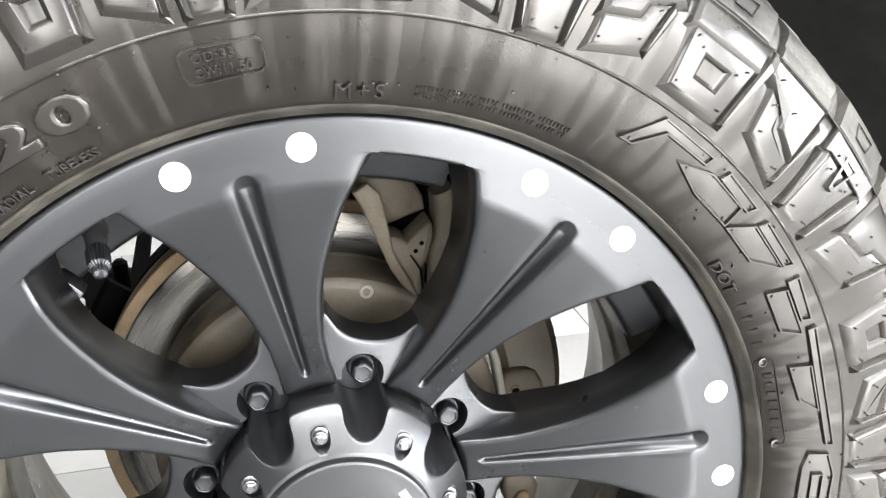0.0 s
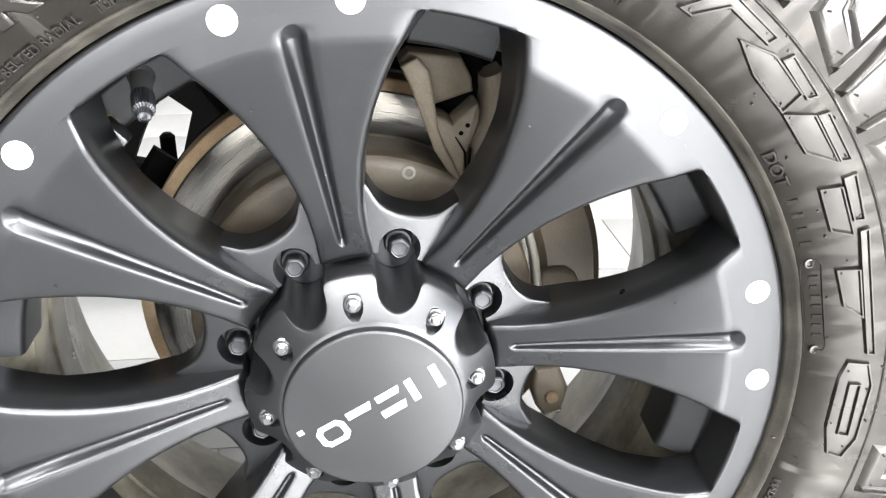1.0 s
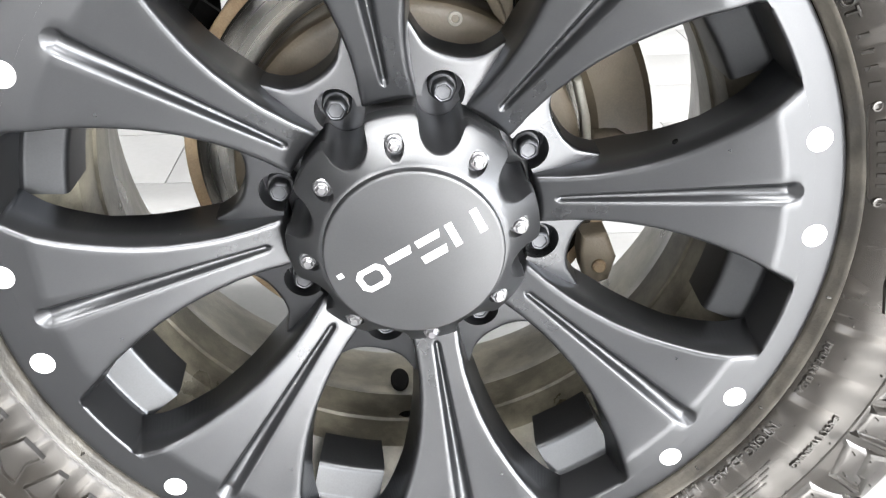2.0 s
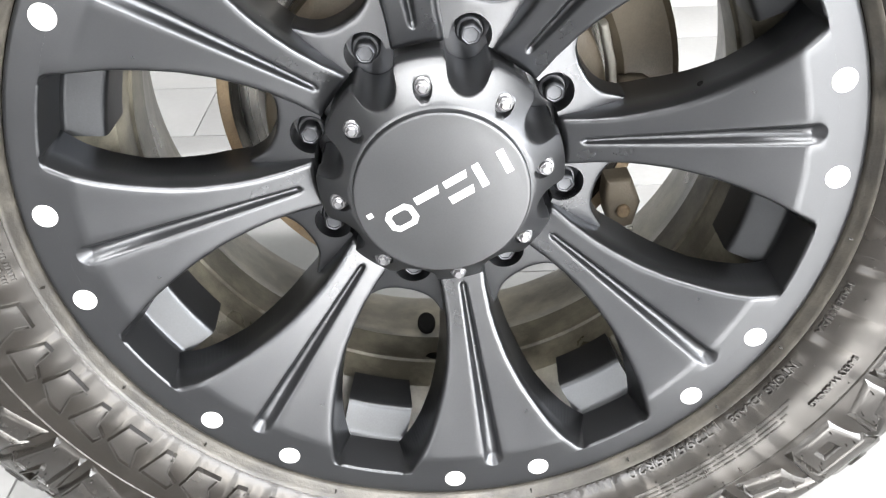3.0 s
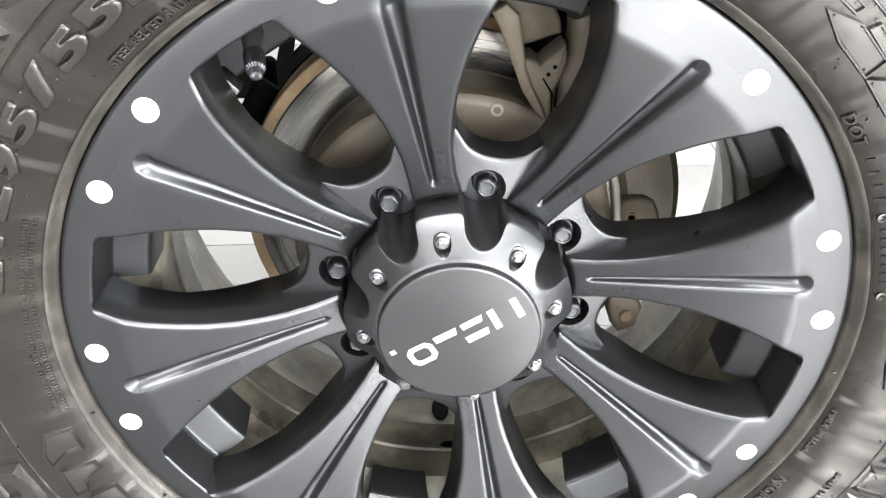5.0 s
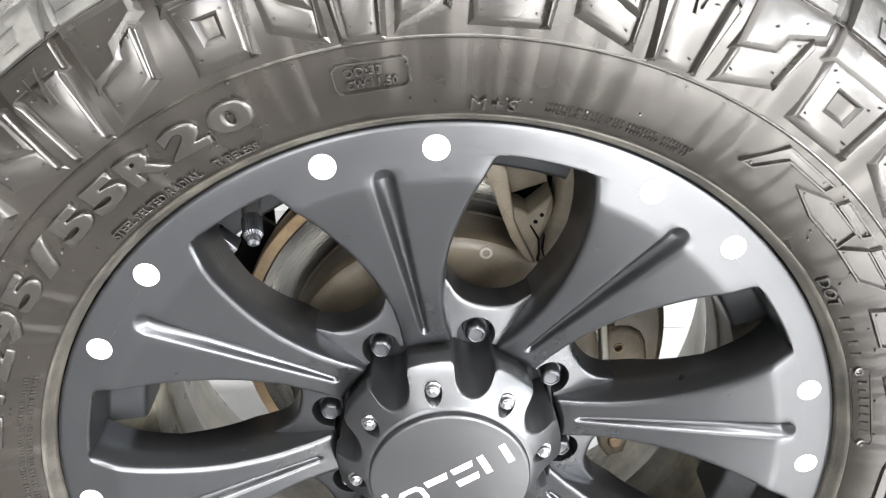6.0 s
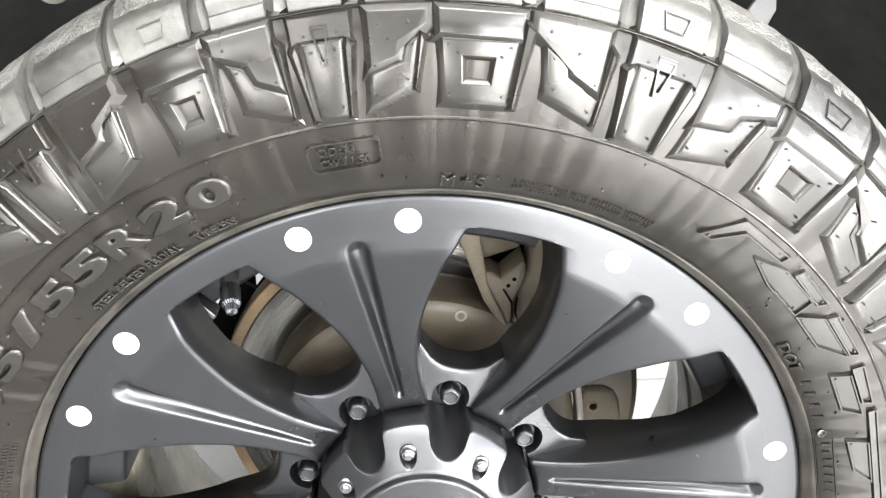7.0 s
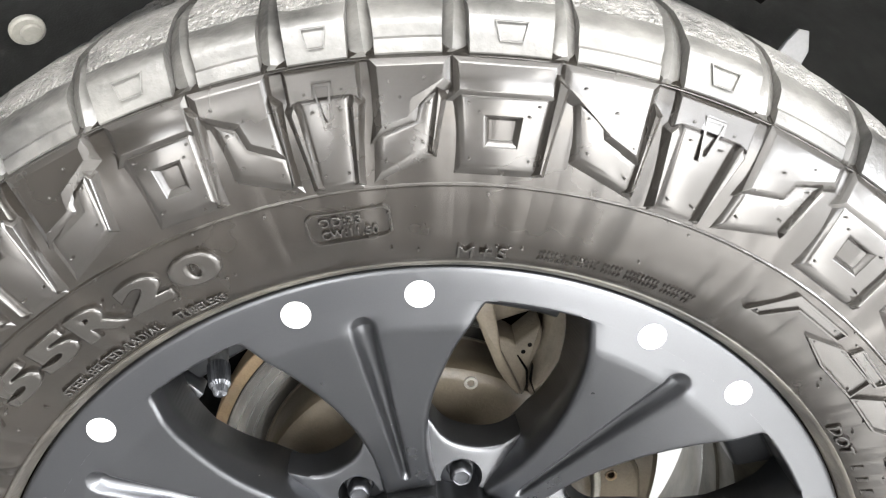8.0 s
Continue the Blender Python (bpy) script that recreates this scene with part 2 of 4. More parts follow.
def box(bm, lo, hi, m=Matrix(), bevel=0.0):
    vs = bmesh.ops.create_cube(bm, size=1.0)["verts"]
    lo, hi = Vector(lo), Vector(hi)
    for v in vs:
        v.co = m @ Vector([(a + b) / 2 + c * (b - a) for a, b, c in zip(lo, hi, v.co)])
    if bevel:
        es = {e for v in vs for e in v.link_edges}
        bmesh.ops.bevel(bm, geom=list(es), offset=bevel, segments=2, profile=0.5, affect="EDGES")


def inset_ring(pts, k):
    """Moves a 2D outline inwards by k (outwards for a negative k)."""
    n = len(pts)
    area = sum(pts[i][0] * pts[(i + 1) % n][1] - pts[(i + 1) % n][0] * pts[i][1] for i in range(n))
    s = 1 if area > 0 else -1
    res = []
    for i in range(n):
        p, c, q = (Vector(pts[j % n]) for j in (i - 1, i, i + 1))
        e1, e2 = (c - p).normalized(), (q - c).normalized()
        n1, n2 = Vector((-e1.y, e1.x)) * s, Vector((-e2.y, e2.x)) * s
        b = n1 + n2
        b = b / max(0.35, b.dot(n1)) if b.length > 1e-6 else n1
        if b.length > 2.2:
            b = b * (2.2 / b.length)
        res.append(tuple(c + b * k))
    return res


def cut(bm, cutter):
    """The first mesh less the second."""
    obs = []
    for b in (bm, cutter):
        bmesh.ops.recalc_face_normals(b, faces=b.faces)
        me = bpy.data.meshes.new("work")
        b.to_mesh(me)
        b.free()
        obs.append(new("work", me))
    mod = obs[0].modifiers.new("cut", "BOOLEAN")
    mod.operation, mod.object, mod.solver = "DIFFERENCE", obs[1], "EXACT"
    me = bpy.data.meshes.new_from_object(obs[0].evaluated_get(bpy.context.evaluated_depsgraph_get()))
    res = bmesh.new()
    res.from_mesh(me)
    for o in obs:
        data = o.data
        bpy.data.objects.remove(o)
        bpy.data.meshes.remove(data)
    bpy.data.meshes.remove(me)
    return res


# ---- the room ----
floor = thing("floor", "pale glazed workshop floor tiles with grey grout", "floor", kind="structure")
bm = bmesh.new()
box(bm, (-5, -5, -0.2), (5, 6, -0.004))
part("grout_bed", bm, GROUT, floor)
# unseen walls; openings are made up, the south one shapes the sun patch
for nm, boxes in (("wall_west", [((-5.2, -5, 0), (-5, 6, 3.2))]),
                  ("wall_east", [((5, -5, 0), (5.2, -4.4, 3.2)), ((5, -2.0, 0), (5.2, 6, 3.2)), ((5, -4.4, 2.35), (5.2, -2.0, 3.2))]),
                  ("wall_north", [((-5.2, 6, 0), (5.2, 6.2, 3.2))]),
                  ("wall_south", [((-5.2, -5.2, 0), (-2.0, -5, 3.2)), ((-2.0, -5.2, 0), (-0.7, -5, 0.3)), ((-2.0, -5.2, 2.0), (-0.7, -5, 3.2)), ((-0.7, -5.2, 0), (0.82, -5, 3.2)),
                                  ((0.82, -5.2, 2.98), (4.2, -5, 3.2)), ((4.2, -5.2, 0), (5.2, -5, 3.2))])):
    bm = bmesh.new()
    for lo, hi in boxes:
        box(bm, lo, hi)
    tagged(part(nm, bm, WALL, None), "unseen plain grey wall added to close the room and shape daylight", "wall", kind="structure")
bm = bmesh.new()
box(bm, (-60, -60, -0.4), (60, 60, -0.21))
tagged(part("ground", bm, GROUT, None), "pale concrete yard outside the workshop", "ground", kind="structure")
bm = bmesh.new()
box(bm, (-5.2, -5.2, 3.2), (5.2, 6.2, 3.4))
tagged(part("ceiling", bm, CEILING, None), "plain white workshop ceiling", "ceiling", kind="structure")
for tx, ty, tl, tw, turn, power in PANELS:
    lamp = thing("ceiling_light", "white rectangular light panel under the ceiling", "ceiling light", (tx, ty, 3.0), "ceiling lights")
    lamp.rotation_euler = (0, 0, radians(turn))
    bm = bmesh.new()
    box(bm, (-tl / 2 - 0.03, -tw / 2 - 0.03, 0.06), (tl / 2 + 0.03, tw / 2 + 0.03, 0.2), bevel=0.01)
    part("housing", bm, WALL, lamp)
    bm = bmesh.new()
    box(bm, (-tl / 2, -tw / 2, 0.0), (tl / 2, tw / 2, 0.059), bevel=0.01)
    part("diffuser", bm, GLOW, lamp)

# ---- the wheel ----
WINDOWS = [98.8 + 22.5 - 45 * k for k in range(8)]
SPOKES = [98.8 - 45 * k for k in range(8)]
wheel = thing("alloy_wheel", "satin dark grey eight-spoke alloy wheel with white rim dots", "wheel", (0, 0, ZC))

EDGE_R = [0.078, 0.083, 0.093, 0.106, 0.125, 0.140, 0.160, 0.180, 0.200, 0.220, 0.238, 0.2490, 0.2506, 0.2517, 0.2523, 0.2527]
EDGE_A = [12.6, 11.7, 10.4, 8.8, 7.8, 7.8, 8.3, 9.4, 10.9, 12.5, 14.3, 15.38, 15.62, 15.95, 16.30, 16.80]


def spoke_height(r):
    x = 0.2352 - r
    return 0.0 if x < -0.002 else -0.3245 * (x if x > 0.002 else (x + 0.002) ** 2 / 0.008)


def spoke_mesh():
    bm = bmesh.new()
    rs = sorted([0.0872 + (0.2527 - 0.0872) * i / 56 for i in range(57)] + [0.0975, 0.0985, 0.1, 0.102, 0.238, 0.2395, 0.241, 0.2425, 0.2436, 0.2446, 0.2454, 0.2461, 0.2466, 0.2492, 0.2500, 0.2507, 0.2513, 0.2518, 0.2522, 0.2525])
    rows = []
    for r in rs:
        w = r * radians(lerp(r, EDGE_R, EDGE_A))
        h = spoke_height(r)
        thick = lerp(r, [0.08, 0.13, 0.15, 0.17, 0.20, 0.25], [0.036, 0.050, 0.048, 0.042, 0.035, 0.034])
        draft = lerp(r, [0.08, 0.2, 0.23, 0.252], [0.004, 0.0045, 0.007, 0.0105])
        g = lerp(r, [0.0975, 0.1, 0.240], [0.0016, 0.0027, 0.0074]) * (max(0.12, 1 - ((r - 0.2395) / 0.0072) ** 2) ** 0.5 if r > 0.2395 else 1)
        gd = lerp(r, [0.0975, 0.1015, 0.13, 0.2, 0.238, 0.2465], [0.0, 0.0038, 0.0056, 0.0076, 0.0062, 0.0])
        half = [(w + draft, h - thick), (w + 0.0008, h - 0.0042), (w + 0.0003, h - 0.0022), (w - 0.0005, h - 0.0010), (w - 0.0017, h - 0.0002),
                (w - 0.0034, h), ((w + g) / 2, h), (g + 0.0012, h), (g + 0.0004, h - 0.0002 * min(1, gd * 400)), (g * 0.90, h - gd * 0.16),
                (g * 0.75, h - gd * 0.42), (g * 0.5, h - gd * 0.78), (g * 0.25, h - gd * 0.95)]
        fill = [(w - 0.0034 + (g + 0.0012 - w + 0.0034) * q / 8, h) for q in range(1, 8)]
        half[6:7] = fill
        pts = [(-t, z) for t, z in half] + [(0.0, h - gd)] + [(t, z) for t, z in half[::-1]]
        rows.append([P(r, 90 - math.degrees(t / r), z) for t, z in pts])
    vs = grid(bm, rows, close_v=True)
    bm.faces.new(vs[0])
    return bm


first = part("spoke", spoke_mesh(), PAINT, wheel, rot=90 - SPOKES[0], sharp=180)
for a in SPOKES[1:]:
    share("spoke", first.data, wheel, 90 - a)

# outer ring, with its edge rounded where it bounds a window
bm = bmesh.new()
rows = []
for i in range(720):
    a = i * 0.5 + 0.05
    w = min(abs((a - c + 180) % 360 - 180) for c in WINDOWS)
    k = 1.0 if w < 5.6 else 0.0
    rows.append([P(r, a, d) for r, d in ((0.2490, -0.040), (0.2500, -0.036), (0.2526 - 0.0011 * k, -0.0022), (0.2527 - 0.0006 * k, -0.0012 + 0.0005 * k),
                                         (0.2527 + 0.0006 * k, 0), (0.2539, 0), (0.2620, 0), (0.2690, 0), (0.2714, -0.0003), (0.2722, -0.0010), (0.2725, -0.0025),
                                         (0.2725, -0.020), (0.262, -0.040))])
grid(bm, rows, close_u=True, close_v=True)
part("rim_ring", bm, PAINT, wheel, sharp=50)

# the stepped pad at the outer end of each window
prof = [(0.2515, -0.030), (0.2492, -0.0365), (0.2482, -0.0378), (0.2470, -0.0384), (0.2295, -0.0460), (0.2280, -0.0468), (0.2266, -0.0480), (0.2257, -0.0497), (0.2252, -0.0530), (0.2240, -0.082), (0.2515, -0.082)]
bm = bmesh.new()
rows = []
for i in range(13):
    u = i / 6 - 1
    rows.append([P(r, 90 + u * math.degrees(0.0262 / r) * (1 if d > -0.06 else 0.9), d) for r, d in prof])
vs = grid(bm, rows, close_v=True)
bm.faces.new(vs[0]), bm.faces.new(vs[-1][::-1])
first = part("window_step", bm, CAST, wheel, rot=90 - WINDOWS[0], sharp=40)
for a in WINDOWS[1:]:
    share("window_step", first.data, wheel, 90 - a)

# hub: a plate with a scooped edge in each window and eight nut pockets
def fall(r):
    return -0.0540 - 0.11 * (r - 0.0872)


bm = bmesh.new()
rows = []
for i in range(720):
    a = i * 0.5 + 98.8
    w = min(abs((a - c + 180) % 360 - 180) for c in WINDOWS)
    R = sum(lerp(abs(w + q), [0, 4, 8, 10.5, 12, 13.2, 14.6, 16, 30], [0.1146, 0.1152, 0.1185, 0.1232, 0.1285, 0.1340, 0.1380, 0.1390, 0.139]) for q in (-1.6, -0.8, 0, 0.8, 1.6)) / 5
    low = -0.080
    rows.append([P(r, a, d) for r, d in ((0.040, -0.0800), (0.0866, -0.0800), (0.0872, -0.0540), (R - 0.012, fall(R - 0.012)), (R - 0.006, fall(R - 0.006)), (R - 0.0032, fall(R - 0.0032)), (R - 0.0014, fall(R) - 0.0001), (R - 0.0002, fall(R) - 0.0014),
                                         (R + 0.0004, fall(R) - 0.0045), (R + 0.003 * (low + 0.06) / -0.028, low), (0.040, -0.088))])
grid(bm, rows, close_u=True, close_v=True)
holes = bmesh.new()
for a in WINDOWS:
    cylinder(holes, outward(0.0912, a, -0.078), 0.0140, 0.06, 32)
part("hub", cut(bm, holes), PAINT, wheel, sharp=40)

# barrel, with thickness
bar = [(0.2705, -0.022), (0.262, -0.038), (0.2515, -0.060), (0.2300, -0.082), (0.2288, -0.088), (0.2280, -0.1120), (0.2262, -0.1140), (0.2260, -0.1170), (0.2278, -0.1190), (0.2275, -0.148), (0.2300, -0.152), (0.2335, -0.168), (0.240, -0.205), (0.2475, -0.236), (0.2500, -0.243),
       (0.2560, -0.243), (0.2545, -0.20), (0.240, -0.166), (0.2335, -0.15), (0.2345, -0.085), (0.258, -0.062), (0.2722, -0.030)]
part("barrel", revolve(bar, 192, closed=True), BARREL, wheel, "dusty olive-brown inner barrel")

# white dots
bm = bmesh.new()
cylinder(bm, outward(0.2565, 90, -0.0004), 0.0081, 0.0009, 32, 0.0003)
first = part("rim_dot", bm, DOT, wheel, "round white painted dot", rot=90 - (SPOKES[0] + 7.51))
for a in SPOKES:
    for off in (7.51, -7.51):
        if (a, off) != (SPOKES[0], 7.51):
            share("rim_dot", first.data, wheel, 90 - a - off, "round white painted dot")

# nuts in their pockets
bm = bmesh.new()
m = outward(0.0912, 90, -0.078)
cylinder(bm, m, 0.0098, 0.013, 32, 0.0012)
rings = []
for f, z in ((1.0, 0.0155), (1.0, 0.0215), (0.96, 0.0230), (0.88, 0.0241), (0.74, 0.0249), (0.66, 0.0247), (0.60, 0.0238), (0.3, 0.0236)):
    rings.append([m @ Vector((f * q * math.cos(radians(t)), f * q * math.sin(radians(t)), z)) for t in range(0, 360, 10) for q in [0.0073 / math.cos(radians((t + 30) % 60 - 30)) ** 0.5]])
vs = grid(bm, rings, close_v=True)
bm.faces.new(vs[-1])
first = part("lug_nut", bm, NUT, wheel, "dark chrome hexagon lug nut", rot=90 - WINDOWS[0], sharp=40)
for a in WINDOWS[1:]:
    share("lug_nut", first.data, wheel, 90 - a, "dark chrome hexagon lug nut")

# centre cap, its face a shallow dome
def dome(r):
    return -0.0006 + 0.0016 * (1 - (r / 0.0552) ** 2)


FLANGE = ((0.0604, -0.0072), (0.0635, -0.0097), (0.0675, -0.0132), (0.0735, -0.0187), (0.0795, -0.0245), (0.0828, -0.0282), (0.0850, -0.0310))


def cap_column(a, edge):
    """One radial line over the cap, out to the edge of the flange or of a scallop in it."""
    prof = [(max(0.0002, 0.001 * r), dome(0.001 * r)) for r in range(0, 51, 5)]
    prof += [(0.0552, -0.0006), (0.0563, -0.0006), (0.0571, -0.0008), (0.0577, -0.0015), (0.0581, -0.0030), (0.0582, -0.0066), (0.0590, -0.0068)]
    top = [0.0604 + (edge - 0.0016 - 0.0604) * k / 10 for k in range(11)]
    prof += [(r, lerp(r, *zip(*FLANGE))) for r in top]
    d = prof[-1][1]
    under = 0.0016 * min(1.0, max(0.0, (edge - 0.079) / 0.005))
    prof += [(edge - 0.0009, d - 0.0008), (edge - 0.0003, d - 0.0017), (edge, d - 0.0030), (edge, d - 0.0045), (edge, -0.0420), (edge - 0.12 * under, -0.0448), (edge - under, -0.0462), (edge - under, -0.0790), (0.0002, -0.0790)]
    return [P(r, a, q) for r, q in prof]


columns = []
corner = [(10.32, 0.0792), (10.42, 0.0806), (10.62, 0.0819), (10.95, 0.0829), (11.45, 0.0836), (12.1, 0.0840), (12.9, 0.0842)]
for a in WINDOWS[::-1]:
    arc = [(0.0142 * math.cos(radians(t)), 0.0802 + 0.0142 * math.sin(radians(t))) for t in range(348, 191, -6)]
    turns = [(math.degrees(math.atan2(x, y)), math.hypot(x, y)) for x, y in arc]
    turns = [(-q, r) for q, r in corner[::-1]] + [(-q, r) for q, r in turns] + corner
    columns += [cap_column(a + q, r) for q, r in turns] + [cap_column(a + 12.9 + 19.2 * k / 12, 0.0842) for k in range(1, 12)]
bm = bmesh.new()
grid(bm, columns, close_u=True, close_v=True)
recess = bmesh.new()
for a in SPOKES:
    cylinder(recess, outward(0.0695, a, -0.0192) @ Matrix.Diagonal((1.0, 1.22, 1.0, 1.0)), 0.0062, 0.05, 24)
cap = part("center_cap", cut(bm, recess), CAP, wheel, "satin grey center cap with scalloped flange", sharp=62)
bm = bmesh.new()
m = outward(0.0698, 90, -0.0192)
cylinder(bm, m, 0.0060, 0.0024, 24, 0.0008)
cylinder(bm, m @ Matrix.Translation((0, 0, 0.0022)), 0.0047, 0.0034, 12, 0.0005)
cylinder(bm, m @ Matrix.Translation((0, 0, 0.0054)), 0.0038, 0.0022, 6, 0.0012)
first = part("cap_bolt", bm, CHROME, cap, "small chrome bolt", rot=90 - SPOKES[0], sharp=25)
for a in SPOKES[1:]:
    share("cap_bolt", first.data, cap, 90 - a, "small chrome bolt")

# plain silver shapes printed across the cap's face
LX, LZ = Vector((-0.0286, 0, -0.0159)), Vector((0.0389, 0, 0.0234))
along = (LZ - LX).normalized()
up = Vector((-along.z, 0, along.x))
mid = (LX + LZ) / 2


def on_cap(u, v, d):
    q = mid + along * u + up * v
    return Vector((q.x, -d - dome(q.length), q.z))


def cap_shape(outline, hole=None):
    bm = bmesh.new()
    lo, hi = -0.0010, 0.0003
    for ring in ([outline, hole] if hole else [outline]):
        a = [bm.verts.new(on_cap(u, v, lo)) for u, v in ring]
        b = [bm.verts.new(on_cap(u, v, hi)) for u, v in ring]
        for i in range(len(ring)):
            j = (i + 1) % len(ring)
            bm.faces.new((a[i], a[j], b[j], b[i]))
        if not hole:
            bm.faces.new(b)
        elif ring is outline:
            top = b
        else:
            for i in range(len(ring)):
                j = (i + 1) % len(ring)
                bm.faces.new((top[i], top[j], b[j], b[i]))
    part("printed_shape", bm, LOGO, cap, "plain silver printed shape")


def rounded(u0, v0, u1, v1, c):
    return [(u0 + c, v0), (u1 - c, v0), (u1, v0 + c), (u1, v1 - c), (u1 - c, v1), (u0 + c, v1), (u0, v1 - c), (u0, v0 + c)]


cap_shape(rounded(-0.0470, -0.0085, -0.0262, 0.0085, 0.004), rounded(-0.0430, -0.0048, -0.0302, 0.0048, 0.002))
cap_shape([(-0.0230, 0.0030), (-0.0065, 0.0030), (-0.0045, 0.0085), (-0.0230, 0.0085)])
cap_shape([(-0.0030, -0.0085), (0.0135, -0.0085), (0.0155, -0.0030), (-0.0030, -0.0030)])
cap_shape([(-0.0010, 0.0035), (0.0145, 0.0035), (0.0165, 0.0085), (-0.0010, 0.0085)])
cap_shape([(0.0195, -0.0085), (0.0245, -0.0085), (0.0255, 0.0085), (0.0205, 0.0085)])
cap_shape([(0.0375, -0.0085), (0.0425, -0.0085), (0.0435, 0.0085), (0.0385, 0.0085)])
cap_shape([(-0.0560, 0.0100), (-0.0520, 0.0100), (-0.0520, 0.0135), (-0.0560, 0.0135)])

# tyre valve
valve = part("valve_stem", bmesh.new(), STEMRUBBER, wheel, "black rubber valve stem with a ribbed metal cap")
bm = bmesh.new()
tip, root = Vector((-0.1183, 0.0045, 0.1943)), Vector((-0.1262, 0.048, 0.2125))
axis = (tip - root).normalized()
m = Matrix.Translation(root) @ axis.to_track_quat("Z", "Y").to_matrix().to_4x4()
long = (tip - root).length
cylinder(bm, m, 0.0100, 0.012, 20, 0.002, 0.0076)
cylinder(bm, m @ Matrix.Translation((0, 0, 0.009)), 0.0068, long - 0.027, 20, 0.001, 0.0056)
finish(bm)
bm.to_mesh(valve.data)
bm.free()
bm = bmesh.new()
n = 40
rings = [[bm.verts.new(m @ Vector(((q - (0.0006 if i % 2 else 0)) * math.cos(2 * math.pi * i / n), (q - (0.0006 if i % 2 else 0)) * math.sin(2 * math.pi * i / n), z))) for i in range(n)]
         for q, z in ((0.0062, long - 0.021), (0.0067, long - 0.020), (0.0063, long - 0.007), (0.0046, long - 0.0052), (0.0038, long - 0.0008), (0.0018, long))]
for a, b in zip(rings, rings[1:]):
    for i in range(n):
        bm.faces.new((a[i], a[(i + 1) % n], b[(i + 1) % n], b[i]))
bm.faces.new(rings[-1])
part("valve_cap", bm, NUT, valve, "ribbed metal valve cap", sharp=20)
bm = bmesh.new()
box(bm, (-0.016, -0.008, -0.006), (0.016, 0.010, 0.010), outward(0.226, 133, -0.052), 0.002)
part("valve_seat", bm, PAINT, wheel)

# a dark chip in the paint of one spoke's flank
bm = bmesh.new()
away = Vector((math.cos(radians(98.8)), -0.145, math.sin(radians(98.8)))).normalized()
cylinder(bm, Matrix.Translation(P(0.1797, 18.95, -0.036) - away * 0.0006) @ away.to_track_quat("Z", "Y").to_matrix().to_4x4() @ Matrix.Diagonal((1.0, 1.6, 1.0, 1.0)), 0.0017, 0.0014, 14, 0.0004)
part("paint_chip", bm, BLACK, wheel, "small dark chip in the paint")

# black balance weights stuck inside the barrel
for a, d, wd in ((-93.5, -0.170, 1.9), (-91.7, -0.119, 0.55)):
    bm = bmesh.new()
    cylinder(bm, Matrix.Translation(P(0.2282, a, d)) @ (P(-1, a, 0)).to_track_quat("Z", "Y").to_matrix().to_4x4() @ Matrix.Diagonal((wd, 1.0, 1.0, 1.0)), 0.0085, 0.0028, 28, 0.0012)
    part("balance_weight", bm, BLACK, wheel, "black stick-on balance weight")

# ---- brake ----
rotor = thing("brake_disc", "worn brake disc with bright swept face and rusty edge", "brake disc", (0, 0, ZC))
part("swept_face", revolve([(0.1290, -0.1712), (0.1330, -0.1700), (0.1655, -0.1700), (0.1668, -0.1706), (0.1668, -0.1810), (0.1290, -0.1810)], 160, closed=True), ROTOR, rotor, "bright machined swept ring")
part("rusty_edge", revolve([(0.1669, -0.1712), (0.1690, -0.1702), (0.1756, -0.1702), (0.1766, -0.1712), (0.1766, -0.1960), (0.1669, -0.1960)], 160, closed=True), RUST, rotor, "rusty outer edge")
part("hat", revolve([(0.030, -0.1240), (0.1215, -0.1240), (0.1270, -0.1250), (0.1302, -0.1275), (0.1318, -0.1320), (0.1322, -0.1400), (0.1316, -0.1600), (0.1322, -0.1690), (0.1335, -0.1699), (0.1300, -0.1760), (0.030, -0.1760)], 160, closed=True), HAT, rotor, "dusty brown centre hat")
bm = bmesh.new()
m = outward(0.1223, 73.9, -0.1245)
ring = [[m @ Vector((q * math.cos(radians(15 * i)), q * math.sin(radians(15 * i)), z)) for q, z in ((0.0052, 0), (0.0052, 0.0012), (0.0046, 0.0016), (0.0030, 0.0016), (0.0026, 0.0))] for i in range(24)]
grid(bm, ring, close_u=True)
part("retaining_screw", bm, CLIP, rotor, "pale worn screw rim")

caliper = thing("brake_caliper", "dusty beige cast iron brake caliper over the disc", "brake caliper", (0, 0, ZC))


def arc_block(name, r0, r1, a0, a1, d0, d1, mat, parent, bev=0.004, seg=24):
    prof = [(r0 + bev, d1), (r1 - bev, d1), (r1, d1 - bev), (r1, d0), (r0, d0), (r0, d1 - bev)]
    return part(name, revolve(prof, seg, a0, a1, closed=True), mat, parent)


arc_block("caliper_body", 0.146, 0.1965, -16, 66, -0.215, -0.1630, HAT, caliper, 0.006)


def beam(name, pts, width, depth, mat, parent, bev=0.003):
    """A flat bar through (x, d, z) points."""
    bm = bmesh.new()
    rows = []
    for i, (x, d, z) in enumerate(pts):
        p, q = pts[max(0, i - 1)], pts[min(len(pts) - 1, i + 1)]
        t = Vector((q[0] - p[0], 0, q[2] - p[2])).normalized()
        s = Vector((t.z, 0, -t.x))
        w = width[i] / 2
        c = Vector((x, -d, z))
        o = Vector((0, -1, 0))
        rows.append([c + s * a + o * b for a, b in ((-w, -depth), (-w, -bev), (-w + bev, 0), (w - bev, 0), (w, -bev), (w, -depth))])
    vs = grid(bm, rows, close_v=True)
    bm.faces.new(vs[0]), bm.faces.new(vs[-1][::-1])
    return part(name, bm, mat, parent)


